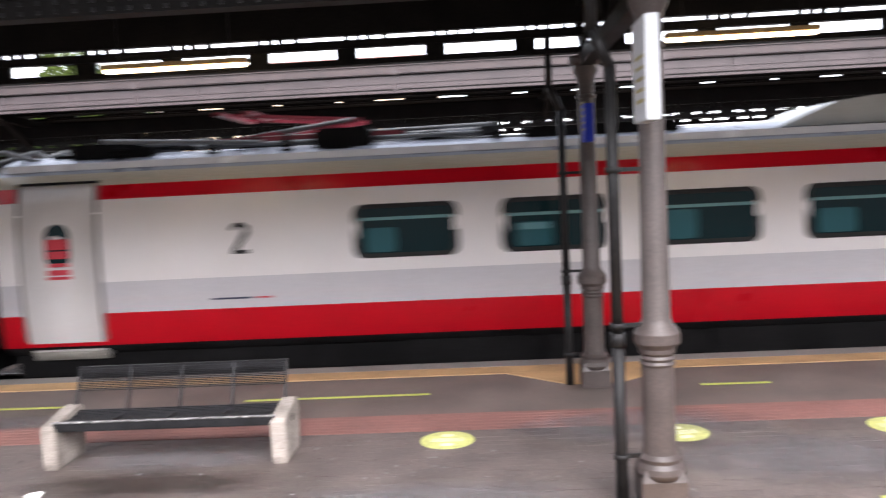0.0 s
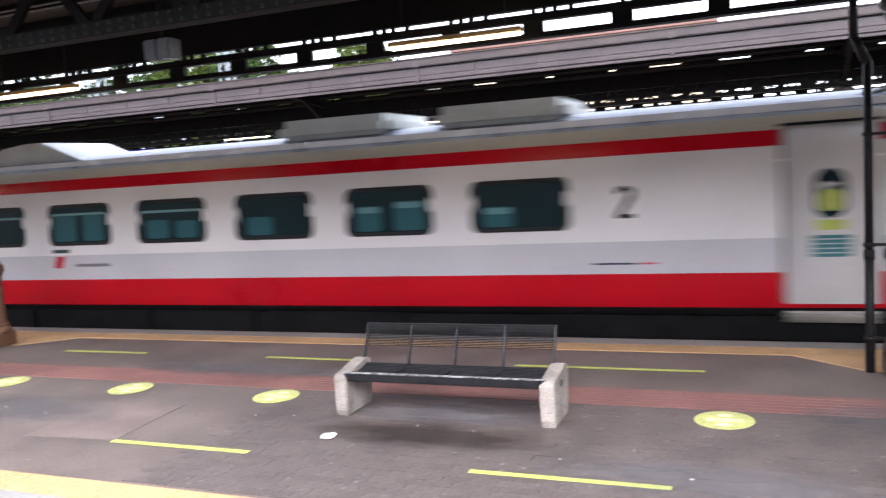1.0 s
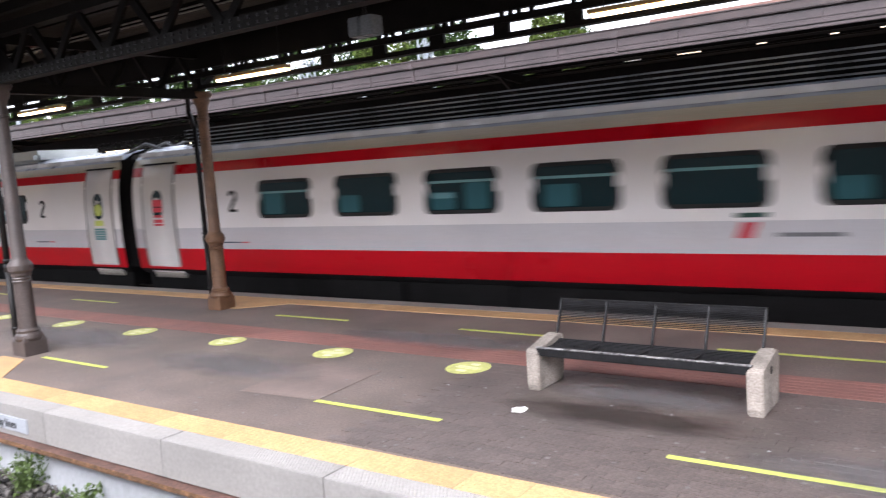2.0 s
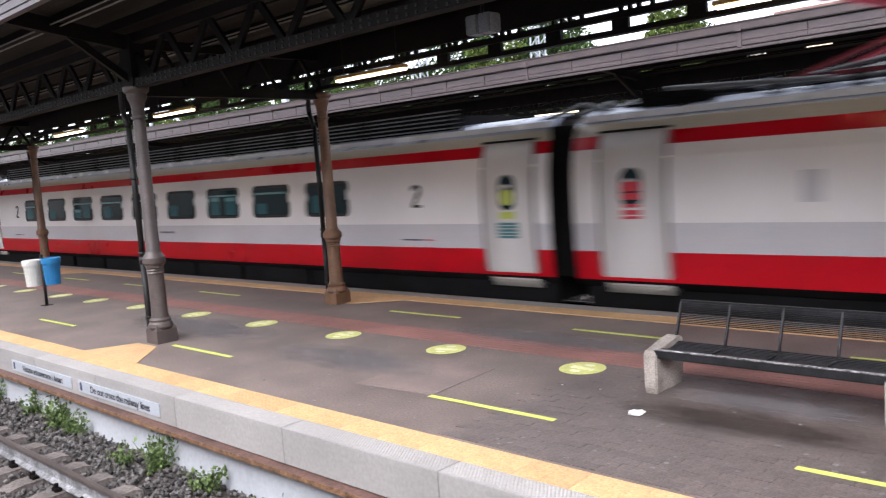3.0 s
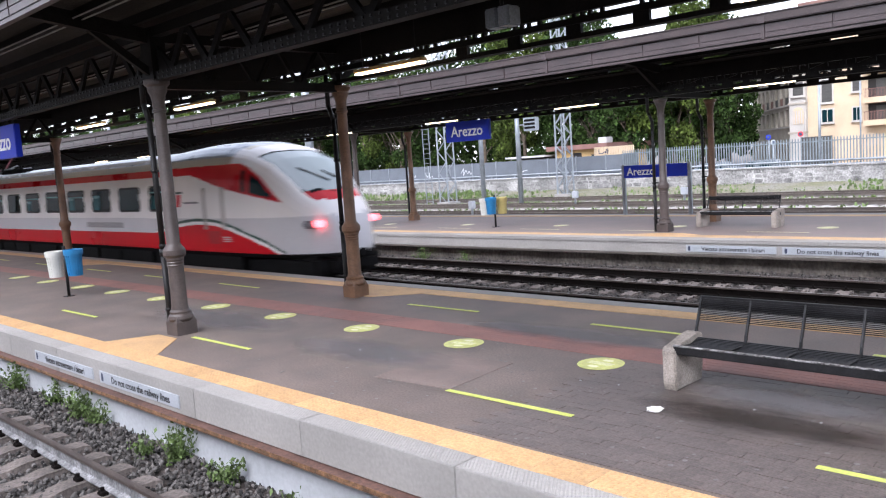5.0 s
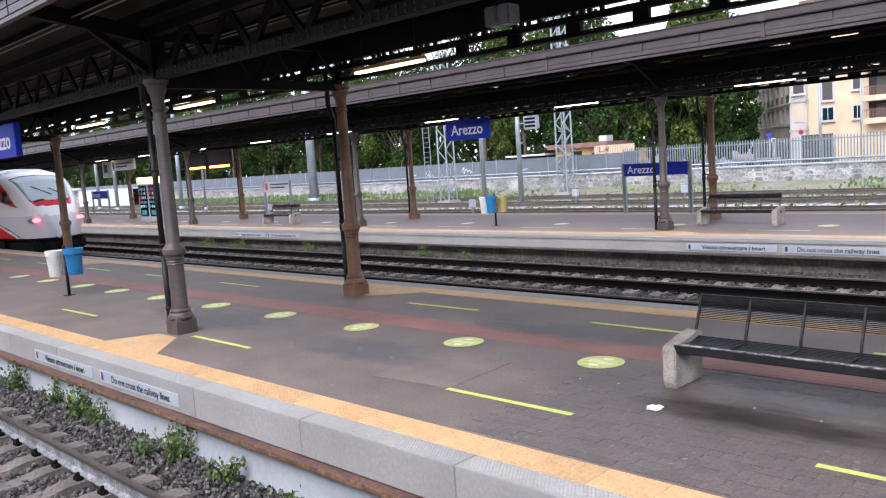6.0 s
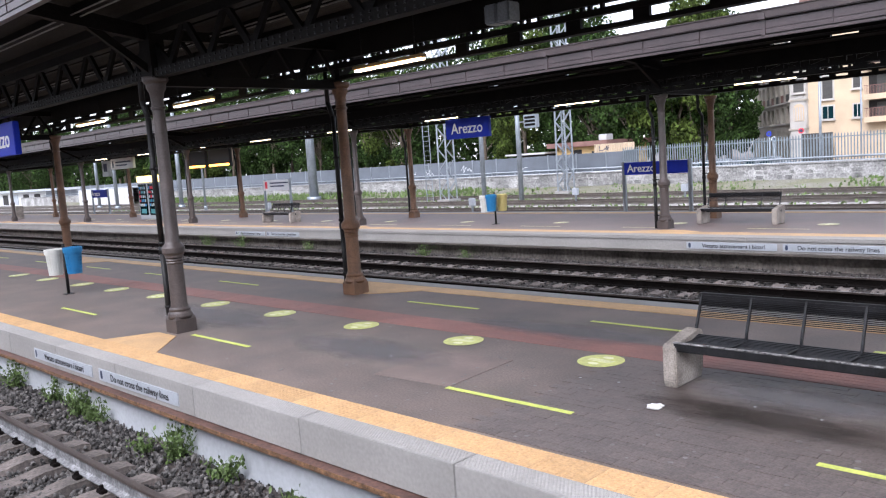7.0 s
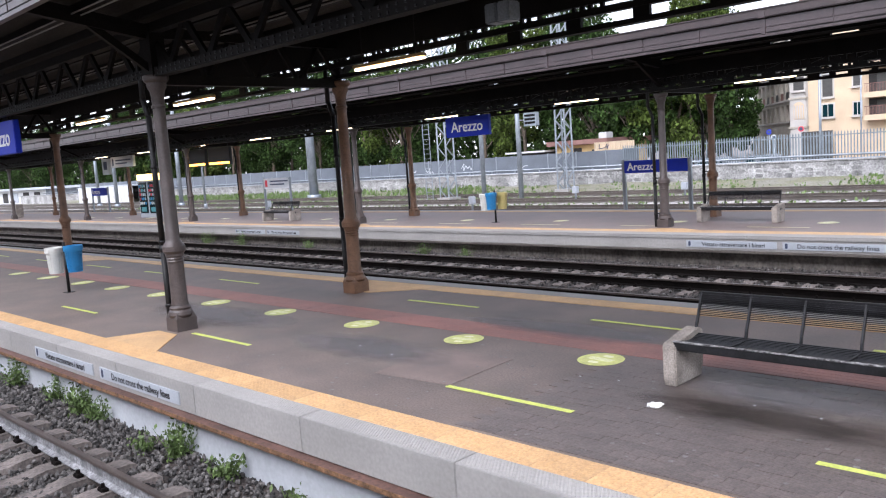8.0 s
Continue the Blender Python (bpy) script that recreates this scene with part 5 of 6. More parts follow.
def station_sign(x0, x1, y, z0, z1, hang, text="Arezzo", posts=False):
    w, h = x1 - x0, z1 - z0
    s = thing("station_sign", "blue station name sign with white letters " + ("on two grey posts" if posts else "hanging from the canopy"), "sign", (x0 + x1) / 2, y, z0 if not posts else 0.0, 0, "station name signs")
    zb = 0.0 if not posts else z0
    b = bmesh.new()
    slab(b, -w / 2, w / 2, -0.06, 0.06, zb, zb + h, 0.01)
    panel = part("panel", b, M_SIGNBLUE, s, "blue sign box")
    lettering(text, h * (0.86 if posts else 0.74), M_LETTER, panel, pose(0 if not posts else -w * 0.22, -0.066, zb + h * 0.48, 90, 0, 0))
    b = bmesh.new()
    if posts:
        for px in (-w / 2 - 0.04, w / 2 + 0.04):
            b = bmesh.new()
            slab(b, px - 0.06, px + 0.06, -0.05, 0.05, 0.0, zb + h + 0.03, 0.01)
            part("post", b, M_GREYMETAL, s)
    else:
        for px in (-w * 0.35, w * 0.35):
            b = bmesh.new()
            tube(b, (px, 0, h), (px, 0, h + hang), 0.012, 8)
            part("hanger", b, M_BLACK, s)
    return s

station_sign(-24.2, -22.25, 4.55, 2.92, 3.58, 0.94)
station_sign(-24.3, -22.35, 19.0, 2.88, 3.54, 0.2)
station_sign(-19.85, -17.5, 23.0, 1.26, 1.68, 0, posts=True)
station_sign(-64.0, -61.4, 22.9, 1.2, 1.75, 0, posts=True)

def notice_plate(x0, x1, y, z0, z1, text):
    s = thing("warning_plate", "white warning plate with dark lettering on the platform face", "sign", (x0 + x1) / 2, y, (z0 + z1) / 2, 0, "warning plates")
    w, h = x1 - x0, z1 - z0
    b = bmesh.new()
    slab(b, -w / 2, w / 2, -0.006, 0.006, -h / 2, h / 2)
    panel = part("plate", b, M_PLATE, s)
    lettering(text, h * 0.84, M_BLACK, panel, pose(0.07, -0.009, -0.005, 90, 0, 0), depth=0.001)
    b = bmesh.new()
    plate(b, rounded(-w / 2 + 0.05, -w / 2 + 0.11, -h * 0.36, h * 0.36, 0.028), -0.009, 0.0)
    part("pictogram", b, M_INK, panel)

notice_plate(-17.6, -15.52, 2.884, -0.265, -0.115, "Vietato attraversare i binari")
notice_plate(-15.3, -13.2, 2.884, -0.265, -0.115, "Do not cross the railway lines")
notice_plate(-14.25, -12.1, 16.508, -0.28, -0.12, "Vietato attraversare i binari")
notice_plate(-11.97, -9.85, 16.508, -0.28, -0.12, "Do not cross the railway lines")
notice_plate(-34.4, -32.25, 16.508, -0.28, -0.12, "Vietato attraversare i binari")
notice_plate(-32.1, -29.95, 16.508, -0.28, -0.12, "Do not cross the railway lines")

# loudspeaker box under the canopy, and plates on the columns
ls = thing("loudspeaker", "grey twin loudspeaker box hanging under the canopy", "loudspeaker", -10.43, 5.5, 3.6)
for dx in (-0.085, 0.085):
    bm = bmesh.new()
    slab(bm, dx - 0.08, dx + 0.08, -0.1, 0.1, 0, 0.2, 0.015)
    part("box", bm, M_GREYMETAL, ls)
bm = bmesh.new()
tube(bm, (0, 0, 0.2), (0, 0, 0.75), 0.02, 8)
part("hanger", bm, M_BLACK, ls)

def column_plate(x, y, z0, z1, mat, label, w=0.42):
    p = thing("column_sign", label, "sign", x, y, z0, 0, "signs on columns")
    b = bmesh.new()
    slab(b, -0.045, 0.045, -w, 0.0, 0.0, z1 - z0, 0.006)
    pn = part("panel", b, mat, p)
    for k in range(5):
        b = bmesh.new()
        slab(b, -0.047, -0.0455, -w * 0.85, -w * 0.25, 0.12 + 0.07 * k, 0.145 + 0.07 * k)
        part("text_bar", b, material("sign_print", (0.35, 0.3, 0.12), 0.6) if "sign_print" not in bpy.data.materials else bpy.data.materials["sign_print"], pn)
    b = bmesh.new()
    for z in (0.08, z1 - z0 - 0.08):
        beam(b, (0, -0.02, z), (0, 0.16, z), 0.02, 0.03)
    part("bracket", b, M_GREYMETAL, p)

column_plate(-3.63, 4.26, 2.7, 3.36, M_SIGNWHITE, "white illuminated-style plate on a column, seen edge-on")
column_plate(-3.56, 7.58, 2.72, 3.12, M_SIGNBLUE, "small blue pictogram plate on a column", 0.3)

# ---- weeds along the near track ----
def weed(x, y, r, n, seed):
    rnd = random.Random(seed)
    w = thing("weed", "leafy green weed growing at the platform wall", "plant", x, y, -0.82 if y < 5 else -0.79, 0, "weeds")
    b = bmesh.new()
    stems = []
    for _ in range(max(4, n // 14)):
        tip = Vector((rnd.uniform(-r, r), rnd.uniform(-r * 0.7, r * 0.7), rnd.uniform(0.5, 1.5) * r))
        tube(b, (tip.x * 0.2, tip.y * 0.2, 0), tip, 0.006, 5, 0.003)
        stems.append(tip)
    tagged(part("stem", b, M_WEED, w), kind="stuff")
    b = bmesh.new()
    for _ in range(n):
        tip = rnd.choice(stems)
        k = rnd.uniform(0.15, 1.05)
        c = Vector((tip.x * (0.2 + 0.8 * k), tip.y * (0.2 + 0.8 * k), tip.z * k)) + Vector([rnd.gauss(0, 0.035) for _ in range(3)])
        m = Matrix.Translation(c) @ Euler([rnd.uniform(0, 6.3) for _ in range(3)]).to_matrix().to_4x4()
        s = rnd.uniform(0.015, 0.04)
        vs = [b.verts.new(m @ Vector(p)) for p in ((-s, 0, 0), (0, -s * 0.55, 0.004), (s, 0, 0), (0, s * 0.55, 0.004))]
        b.faces.new(vs)
    tagged(part("leaves", b, M_WEED, w), kind="stuff")

for i, (x, y, r, n) in enumerate(((-16.9, 2.85, 0.26, 260), (-15.9, 2.8, 0.30, 380), (-15.3, 2.75, 0.2, 200), (-13.15, 2.75, 0.26, 320), (-12.1, 2.75, 0.19, 220), (-10.9, 2.7, 0.13, 120), (-13.6, 2.6, 0.16, 120), (-18.3, 2.8, 0.3, 260), (-13.4, 0.9, 0.14, 120), (-11.6, 1.35, 0.12, 90), (-23, 16.2, 0.3, 260), (-21.2, 16.2, 0.25, 160), (-33.5, 16.2, 0.4, 260), (-36, 16.1, 0.4, 260), (-29, 16.2, 0.3, 200), (-19.6, 23.7, 0.6, 420), (-15.1, 23.9, 0.5, 300))):
    weed(x, y, r * 1.05, int(n * 1.2), i)

# ---- far platform furniture ----
M_SCREEN = glow("orange_display", (1.0, 0.36, 0.04), 3.0)
M_BOARDGREY = material("notice_grey", (0.32, 0.34, 0.37), 0.5, vary=0.1)

vm = thing("vending_machine", "grey double vending machine with a yellow lit header", "vending machine", -48.4, 19.6, 0.0)
bm = bmesh.new()
slab(bm, -1.15, 1.15, 0.0, 0.8, 0.0, 2.1, 0.02)
part("cabinet", bm, M_BOARDGREY, vm)
bm = bmesh.new()
slab(bm, -1.15, 1.15, -0.03, 0.5, 2.1, 2.45, 0.02)
part("header", bm, glow("yellow_header", (1.0, 0.75, 0.25), 0.8), vm, "softly lit yellow header")
rnd = random.Random(2)
for cx in (-0.58, 0.58):
    bm = bmesh.new()
    slab(bm, cx - 0.48, cx + 0.48, -0.02, 0.0, 0.25, 2.0, 0.01)
    pane = part("window", bm, M_TGLASS, vm, "dark product window")
    for r in range(5):
        for c in range(4):
            bm = bmesh.new()
            slab(bm, cx - 0.4 + c * 0.2, cx - 0.27 + c * 0.2, -0.035, -0.02, 0.75 + r * 0.24, 0.90 + r * 0.24, 0.01)
            part("product", bm, rnd.choice((M_SIGNWHITE, M_STICKRED, M_BASKETBLUE, M_STICKTEAL, M_BOARDGREY)), pane)
    bm = bmesh.new()
    slab(bm, cx - 0.3, cx + 0.3, -0.04, -0.02, 0.35, 0.6, 0.02)
    part("hatch", bm, M_STICKTEAL, pane)

def hanging_board(x, y, z, w, h, mat, label, bars, barmat):
    s = thing("hanging_board", label, "sign", x, y, z, 0, "hanging boards")
    b = bmesh.new()
    slab(b, -w / 2, w / 2, -0.08, 0.08, 0, h, 0.015)
    pn = part("panel", b, mat, s)
    for x0, x1, z0, z1 in bars:
        b = bmesh.new()
        slab(b, x0, x1, -0.088, -0.08, z0, z1)
        part("text_bar", b, barmat, pn)
    for px in (-w * 0.4, w * 0.4):
        b = bmesh.new()
        tube(b, (px, 0, h), (px, 0, 4.385 - z), 0.02, 8)
        part("hanger", b, M_BLACK, s)

for x in (-42.8, -40.5):
    hanging_board(x, 19.7, 2.62, 2.0, 0.85, M_BLACK, "black departure display with one orange lit line", [(-0.95, 0.95, 0.04, 0.14)], M_SCREEN)
hanging_board(-50.9, 19.5, 2.95, 2.9, 0.62, M_SIGNWHITE, "white hanging notice with dark bars", [(-0.8, 1.2, 0.36, 0.44), (-0.8, 0.7, 0.18, 0.26), (-1.25, -1.05, 0.12, 0.5)], M_INK)
hanging_board(-55.5, 20.5, 2.6, 1.0, 1.1, M_SIGNWHITE, "white hanging pictogram board", [(-0.25, 0.25, 0.3, 0.8)], M_INK)

nb = thing("notice_board", "white notice panel on two steel posts", "sign", -35.7, 19.6, 0.0)
for px in (-1.0, 1.0):
    bm = bmesh.new()
    slab(bm, px - 0.05, px + 0.05, -0.04, 0.04, 0, 1.85)
    part("post", bm, M_GREYMETAL, nb)
bm = bmesh.new()
slab(bm, -1.0, 1.0, -0.05, 0.05, 1.36, 1.82, 0.01)
pn = part("panel", bm, M_SIGNWHITE, nb)
for z, w in ((1.66, 0.7), (1.52, 0.55)):
    bm = bmesh.new()
    slab(bm, -0.45, -0.45 + w * 2, -0.058, -0.05, z, z + 0.06)
    part("text_bar", bm, M_INK, pn)
bm = bmesh.new()
slab(bm, -0.85, -0.68, -0.058, -0.05, 1.45, 1.75)
part("pictogram", bm, M_STICKRED, pn)

for x, y in ((-69.0, 19.4),):
    bm = bmesh.new()
    slab(bm, -0.3, 0.3, -0.25, 0.25, 0, 0.85, 0.04)
    slab(bm, -0.33, 0.33, -0.28, 0.28, 0.8, 0.92, 0.03)
    solid("grey_bin", bm, M_BENCHSTONE, "squat grey concrete litter bin on the platform", "bin", "concrete bins", at=pose(x, y, 0))

# ---- yard behind the far platform ----
bm = bmesh.new()
slab(bm, -170, 70, 23.4, 46.0, -0.87, -0.745)
solid("gravel_yard", bm, M_GRAVEL, "pale gravel of the goods yard", "ground", kind="structure")
for y, w in ((24.6, 0.9), (33.2, 1.3), (38.8, 1.6), (44.2, 2.6)):
    bm = bmesh.new()
    n = 160
    rnd = random.Random(int(y))
    lo, hi = [], []
    for i in range(n + 1):
        x = -170 + 240 * i / n
        lo.append((x, y - w / 2 + rnd.uniform(-0.3, 0.3)))
        hi.append((x, y + w / 2 + rnd.uniform(-0.3, 0.3)))
    flat(bm, lo + hi[::-1], -0.75, -0.735)
    solid("weedy_strip", bm, M_GRASS, "strip of weeds and dry grass in the yard", "grass", kind="stuff")
for y in (27.2, 31.0, 36.0, 41.0):
    track("track_yard", "rusty siding track in the gravel yard", y, -150, 60, web=M_RAILYARD)
rnd = random.Random(77)
bm = bmesh.new()
for _ in range(5200):
    x, y = rnd.uniform(-90, 0), rnd.choice((24.4, 33.2, 38.8, 44.5)) + rnd.gauss(0, 0.7)
    h = rnd.uniform(0.04, 0.16) * (1.6 if y > 43 else 1)
    a = rnd.uniform(0, 6.3)
    w = rnd.uniform(0.04, 0.1)
    dx, dy = w * math.cos(a), w * math.sin(a)
    t = Vector((x + rnd.uniform(-0.1, 0.1), y + rnd.uniform(-0.1, 0.1), -0.74 + h))
    vs = [bm.verts.new(p) for p in ((x - dx, y - dy, -0.74), (x + dx, y + dy, -0.74), (t.x + dx * 0.3, t.y + dy * 0.3, t.z), (t.x - dx * 0.3, t.y - dy * 0.3, t.z))]
    bm.faces.new(vs)
solid("yard_weeds", bm, M_WEED, "scattered green weeds between the siding tracks", "plant", kind="stuff")

# low weedy bank at the foot of the wall
bm = bmesh.new()
rnd = random.Random(12)
rows = []
for i in range(181):
    x = -130 + i * 0.8
    h = -0.32 + 0.12 * noise.noise(Vector((x * 0.25, 0, 0)))
    rows.append([bm.verts.new(p) for p in ((x, 43.4 + rnd.uniform(-0.3, 0.3), -0.76), (x, 44.6, -0.76 + (h + 0.76) * 0.55 + rnd.uniform(-0.05, 0.05)), (x, 45.97, h))])
for p, q in zip(rows, rows[1:]):
    for k in (0, 1):
        bm.faces.new((p[k], q[k], q[k + 1], p[k + 1]))
solid("weedy_bank", bm, M_GRASS, "low weedy earth bank at the wall's foot", "grass", kind="stuff")
bm = bmesh.new()
for _ in range(9000):
    x = -100 + 95 * rnd.random()
    dense = noise.noise(Vector((x * 0.2, 3.0, 0))) + (0.5 if x < -44 else 0.0)
    if rnd.random() > 0.12 + dense:
        continue
    y = rnd.uniform(43.6, 45.9)
    z = -0.76 + (y - 43.4) * 0.16
    h = rnd.uniform(0.06, 0.22) * (1.5 if x < -46 else 1.0)
    a, w = rnd.uniform(0, 6.3), rnd.uniform(0.05, 0.12)
    dx, dy = w * math.cos(a), w * math.sin(a)
    bm.faces.new([bm.verts.new(p) for p in ((x - dx, y - dy, z), (x + dx, y + dy, z), (x + dx * 0.4 + 0.04, y + dy * 0.4, z + h), (x - dx * 0.4, y - dy * 0.4, z + h))])
solid("bank_weeds", bm, M_WEED, "green weeds growing on the earth bank", "plant", kind="stuff")

# rubble retaining wall with uneven face
wall = thing("wall_rubble", "pale rubble stone retaining wall", "wall", kind="structure")
M_MORTAR = material("pale_mortar", (0.275, 0.27, 0.262), 0.95, vary=0.5, scale=0.7, fine=9, bump=0.6)
bm = bmesh.new()
slab(bm, -150, 40, 46.0, 46.2, -0.85, 0.56)
part("mortar", bm, M_MORTAR, wall)
def rubble_stone(b, x, z, w, h, rnd):
    n = 7
    ring = [(x + w / 2 * (0.9 + rnd.uniform(-0.12, 0.1)) * math.copysign(abs(math.cos(a)) ** 0.6, math.cos(a)), z + h / 2 * (0.9 + rnd.uniform(-0.12, 0.1)) * math.copysign(abs(math.sin(a)) ** 0.6, math.sin(a))) for a in [2 * math.pi * (i + 0.5) / n for i in range(n)]]
    d = rnd.uniform(0.01, 0.04)
    back = [b.verts.new((px, 46.02, pz)) for px, pz in ring]
    front = [b.verts.new((x + (px - x) * 0.86, 46.0 - d * rnd.uniform(0.7, 1.2), z + (pz - z) * 0.86)) for px, pz in ring]
    for i in range(n):
        b.faces.new((back[i], back[(i + 1) % n], front[(i + 1) % n], front[i]))
    b.faces.new(front)
rnd = random.Random(61)
joined = bmesh.new()
z = -0.84
for row, h in enumerate((0.30, 0.25, 0.3, 0.24, 0.28)):
    x = -130.0 + 0.2 * row
    while x < 10:
        w = rnd.uniform(0.28, 0.75)
        if rnd.random() < 0.42:
            x += w
            continue
        if -38 < x < -14:
            bm = bmesh.new()
            rubble_stone(bm, x + w / 2, z + h / 2 + rnd.uniform(-0.03, 0.03), w, h * rnd.uniform(0.85, 1.08), rnd)
            part("stone", bm, M_RUBBLE, wall)
        else:
            rubble_stone(joined, x + w / 2, z + h / 2 + rnd.uniform(-0.03, 0.03), w, h * rnd.uniform(0.85, 1.08), rnd)
        x += w
    z += h
tagged(part("further_stones", joined, M_STONEWALL, wall), kind="stuff")
bm = bmesh.new()
slab(bm, -150, 40, 45.93, 46.25, 0.54, 0.63, 0.02)
part("wall_coping", bm, M_RUBBLE, wall, "pale concrete coping")
bm = bmesh.new()
slab(bm, -150, 40, 46.2, 47.8, -0.85, 0.5)
part("earth_fill", bm, M_GRASS, wall)
# street level behind
bm = bmesh.new()
slab(bm, -220, 120, 47.8, 300, -0.7, -0.55)
solid("street", bm, M_ASPHALT, "grey street behind the retaining wall", "road", kind="structure")

def palisade(x0, x1):
    f = thing("palisade_fence", "grey steel palisade fence on the wall", "fence", 0, 46.5, 0.5)
    for z in (0.35, 1.45):
        b = bmesh.new()
        beam(b, (x0, 0, z), (x1, 0, z), 0.05, 0.06)
        part("rail", b, M_FENCE, f)
    b = bmesh.new()
    x = x0
    while x < x1:
        plate(b, [(x - 0.035, 0.1), (x + 0.035, 0.1), (x + 0.035, 1.6), (x, 1.69), (x - 0.035, 1.6)], -0.03, -0.015)
        x += 0.165
    tagged(part("bar", b, M_FENCE, f), kind="stuff")

palisade(-34.4, -4)
M_PANELGREY = material("grey_fence_panel", (0.105, 0.118, 0.138), 0.6, vary=0.15, scale=1.2)
fence = thing("panel_fence", "blue-grey panel fence on the retaining wall", "fence", 0, 46.6, 0.5)
x = -140.0
bm = bmesh.new()
slab(bm, 0.02, 2.46, -0.03, 0.03, 0.05, 1.42)
me_panel = to_mesh("panel", bm, M_PANELGREY)
bm = bmesh.new()
slab(bm, -0.05, 0.05, -0.05, 0.05, 0, 1.46)
me_post = to_mesh("post", bm, M_GREYMETAL)
while x < -34.6:
    part("panel", me_panel, None, fence).location.x = x
    part("post", me_post, None, fence).location.x = x
    x += 2.48
for k, (x, z) in enumerate(((-56, 0.5), (-53.6, 0.6), (-49.5, 0.7), (-43.5, 0.6))):
    bm = bmesh.new()
    rr = random.Random(k)
    px, pz = x, z
    for _ in range(7):
        qx, qz = px + rr.uniform(-0.1, 0.35), z + rr.uniform(-0.25, 0.4)
        beam(bm, (px, -0.035, pz), (qx, -0.035, qz), 0.004, 0.05)
        px, pz = qx, qz
    part("graffiti", bm, M_SIGNWHITE, fence, "pale scrawled paint strokes")
gr = thing("guard_rail", "double grey steel guard rail before the fence", "railing", 0, 46.2, 0.5)
for z in (0.12, 0.36):
    bm = bmesh.new()
    tube(bm, (-140, 0, z), (0, 0, z), 0.06, 8)
    part("rail", bm, M_GREYMETAL, gr)
for i in range(60):
    bm = bmesh.new()
    slab(bm, -138 + i * 2.3, -137.92 + i * 2.3, -0.04, 0.04, 0, 0.4)
    part("post", bm, M_GREYMETAL, gr)

def lattice_mast(x, y, h, w=0.8):
    m = thing("lattice_mast", "galvanised steel lattice mast in the yard", "mast", x, y, -0.75, 0, "lattice masts")
    for sx in (-1, 1):
        for sy in (-1, 1):
            b = bmesh.new()
            beam(b, (sx * w / 2, sy * w / 2, 0), (sx * w * 0.42, sy * w * 0.42, h), 0.1, 0.1)
            part("leg", b, M_GREYMETAL, m)
    n = int(h / 0.7)
    for k in range(n):
        b = bmesh.new()
        z0, z1 = k * h / n, (k + 1) * h / n
        s = 1 if k % 2 else -1
        for sy in (-1, 1):
            beam(b, (-s * w * 0.46, sy * w * 0.46, z0), (s * w * 0.46, sy * w * 0.46, z1), 0.05, 0.05)
        for sx in (-1, 1):
            beam(b, (sx * w * 0.46, -s * w * 0.46, z0), (sx * w * 0.46, s * w * 0.46, z1), 0.05, 0.05)
        part("brace", b, M_GREYMETAL, m)
    b = bmesh.new()
    slab(b, -w * 0.7, w * 0.7, -w * 0.7, w * 0.7, -0.05, 0.25)
    part("footing", b, M_KERB, m)

lattice_mast(-43.0, 38.2, 11)
lattice_mast(-37.6, 44.2, 12)
ladder = thing("signal_ladder", "thin steel ladder mast beside the lattice mast", "mast", -44.6, 38.0, -0.75)
for s in (-0.3, 0.3):
    bm = bmesh.new()
    tube(bm, (s, 0, 0), (s, 0, 6.2), 0.03, 6)
    part("rail", bm, M_GREYMETAL, ladder)
for k in range(18):
    bm = bmesh.new()
    tube(bm, (-0.3, 0, 0.3 + k * 0.33), (0.3, 0, 0.3 + k * 0.33), 0.015, 6)
    part("rung", bm, M_GREYMETAL, ladder)
def line_pole(x, y, h, r, label="grey steel line pole in the yard"):
    b = bmesh.new()
    tube(b, (0, 0, 0), (0, 0, h), r, 12, r * 0.8)
    tube(b, (0, 0, 0), (0, 0, 0.4), r * 1.5, 12)
    solid("line_pole", b, M_GREYMETAL, label, "pole", "line poles", at=pose(x, y, -0.75))

for x, y, h, r in ((-76.0, 36, 9, 0.2), (-90, 36, 9, 0.2), (-97, 37, 9, 0.18), (-68, 34, 8, 0.1), (-22.9, 50, 7, 0.09), (-20.6, 50, 7, 0.05)):
    line_pole(x, y, h, r)
line_pole(-64.6, 43.0, 12, 0.42, "thick pale steel pylon in the yard")
for x, y, z in ((-35.6, 38.2, 4.5), (-38.5, 38.0, 6.9)):
    sg = thing("yard_signal", "grey slatted signal box on a tall pole", "signal", x, y, z - 0.75, 0, "yard signals")
    bm = bmesh.new()
    tube(bm, (-1.1, 0, -z), (-1.1, 0, 9 - z), 0.16, 12, 0.13)
    part("pole", bm, M_GREYMETAL, sg)
    bm = bmesh.new()
    slab(bm, -0.5, 0.5, -0.15, 0.15, 0, 0.8, 0.03)
    part("box", bm, M_GREYMETAL, sg)
    bm = bmesh.new()
    beam(bm, (-1.1, 0, 0.4), (-0.5, 0, 0.4), 0.06, 0.06)
    part("arm", bm, M_GREYMETAL, sg)
    for k in range(3):
        bm = bmesh.new()
        slab(bm, -0.4, 0.4, -0.17, -0.15, 0.12 + k * 0.22, 0.26 + k * 0.22)
        part("slat", bm, M_TDARK, sg)
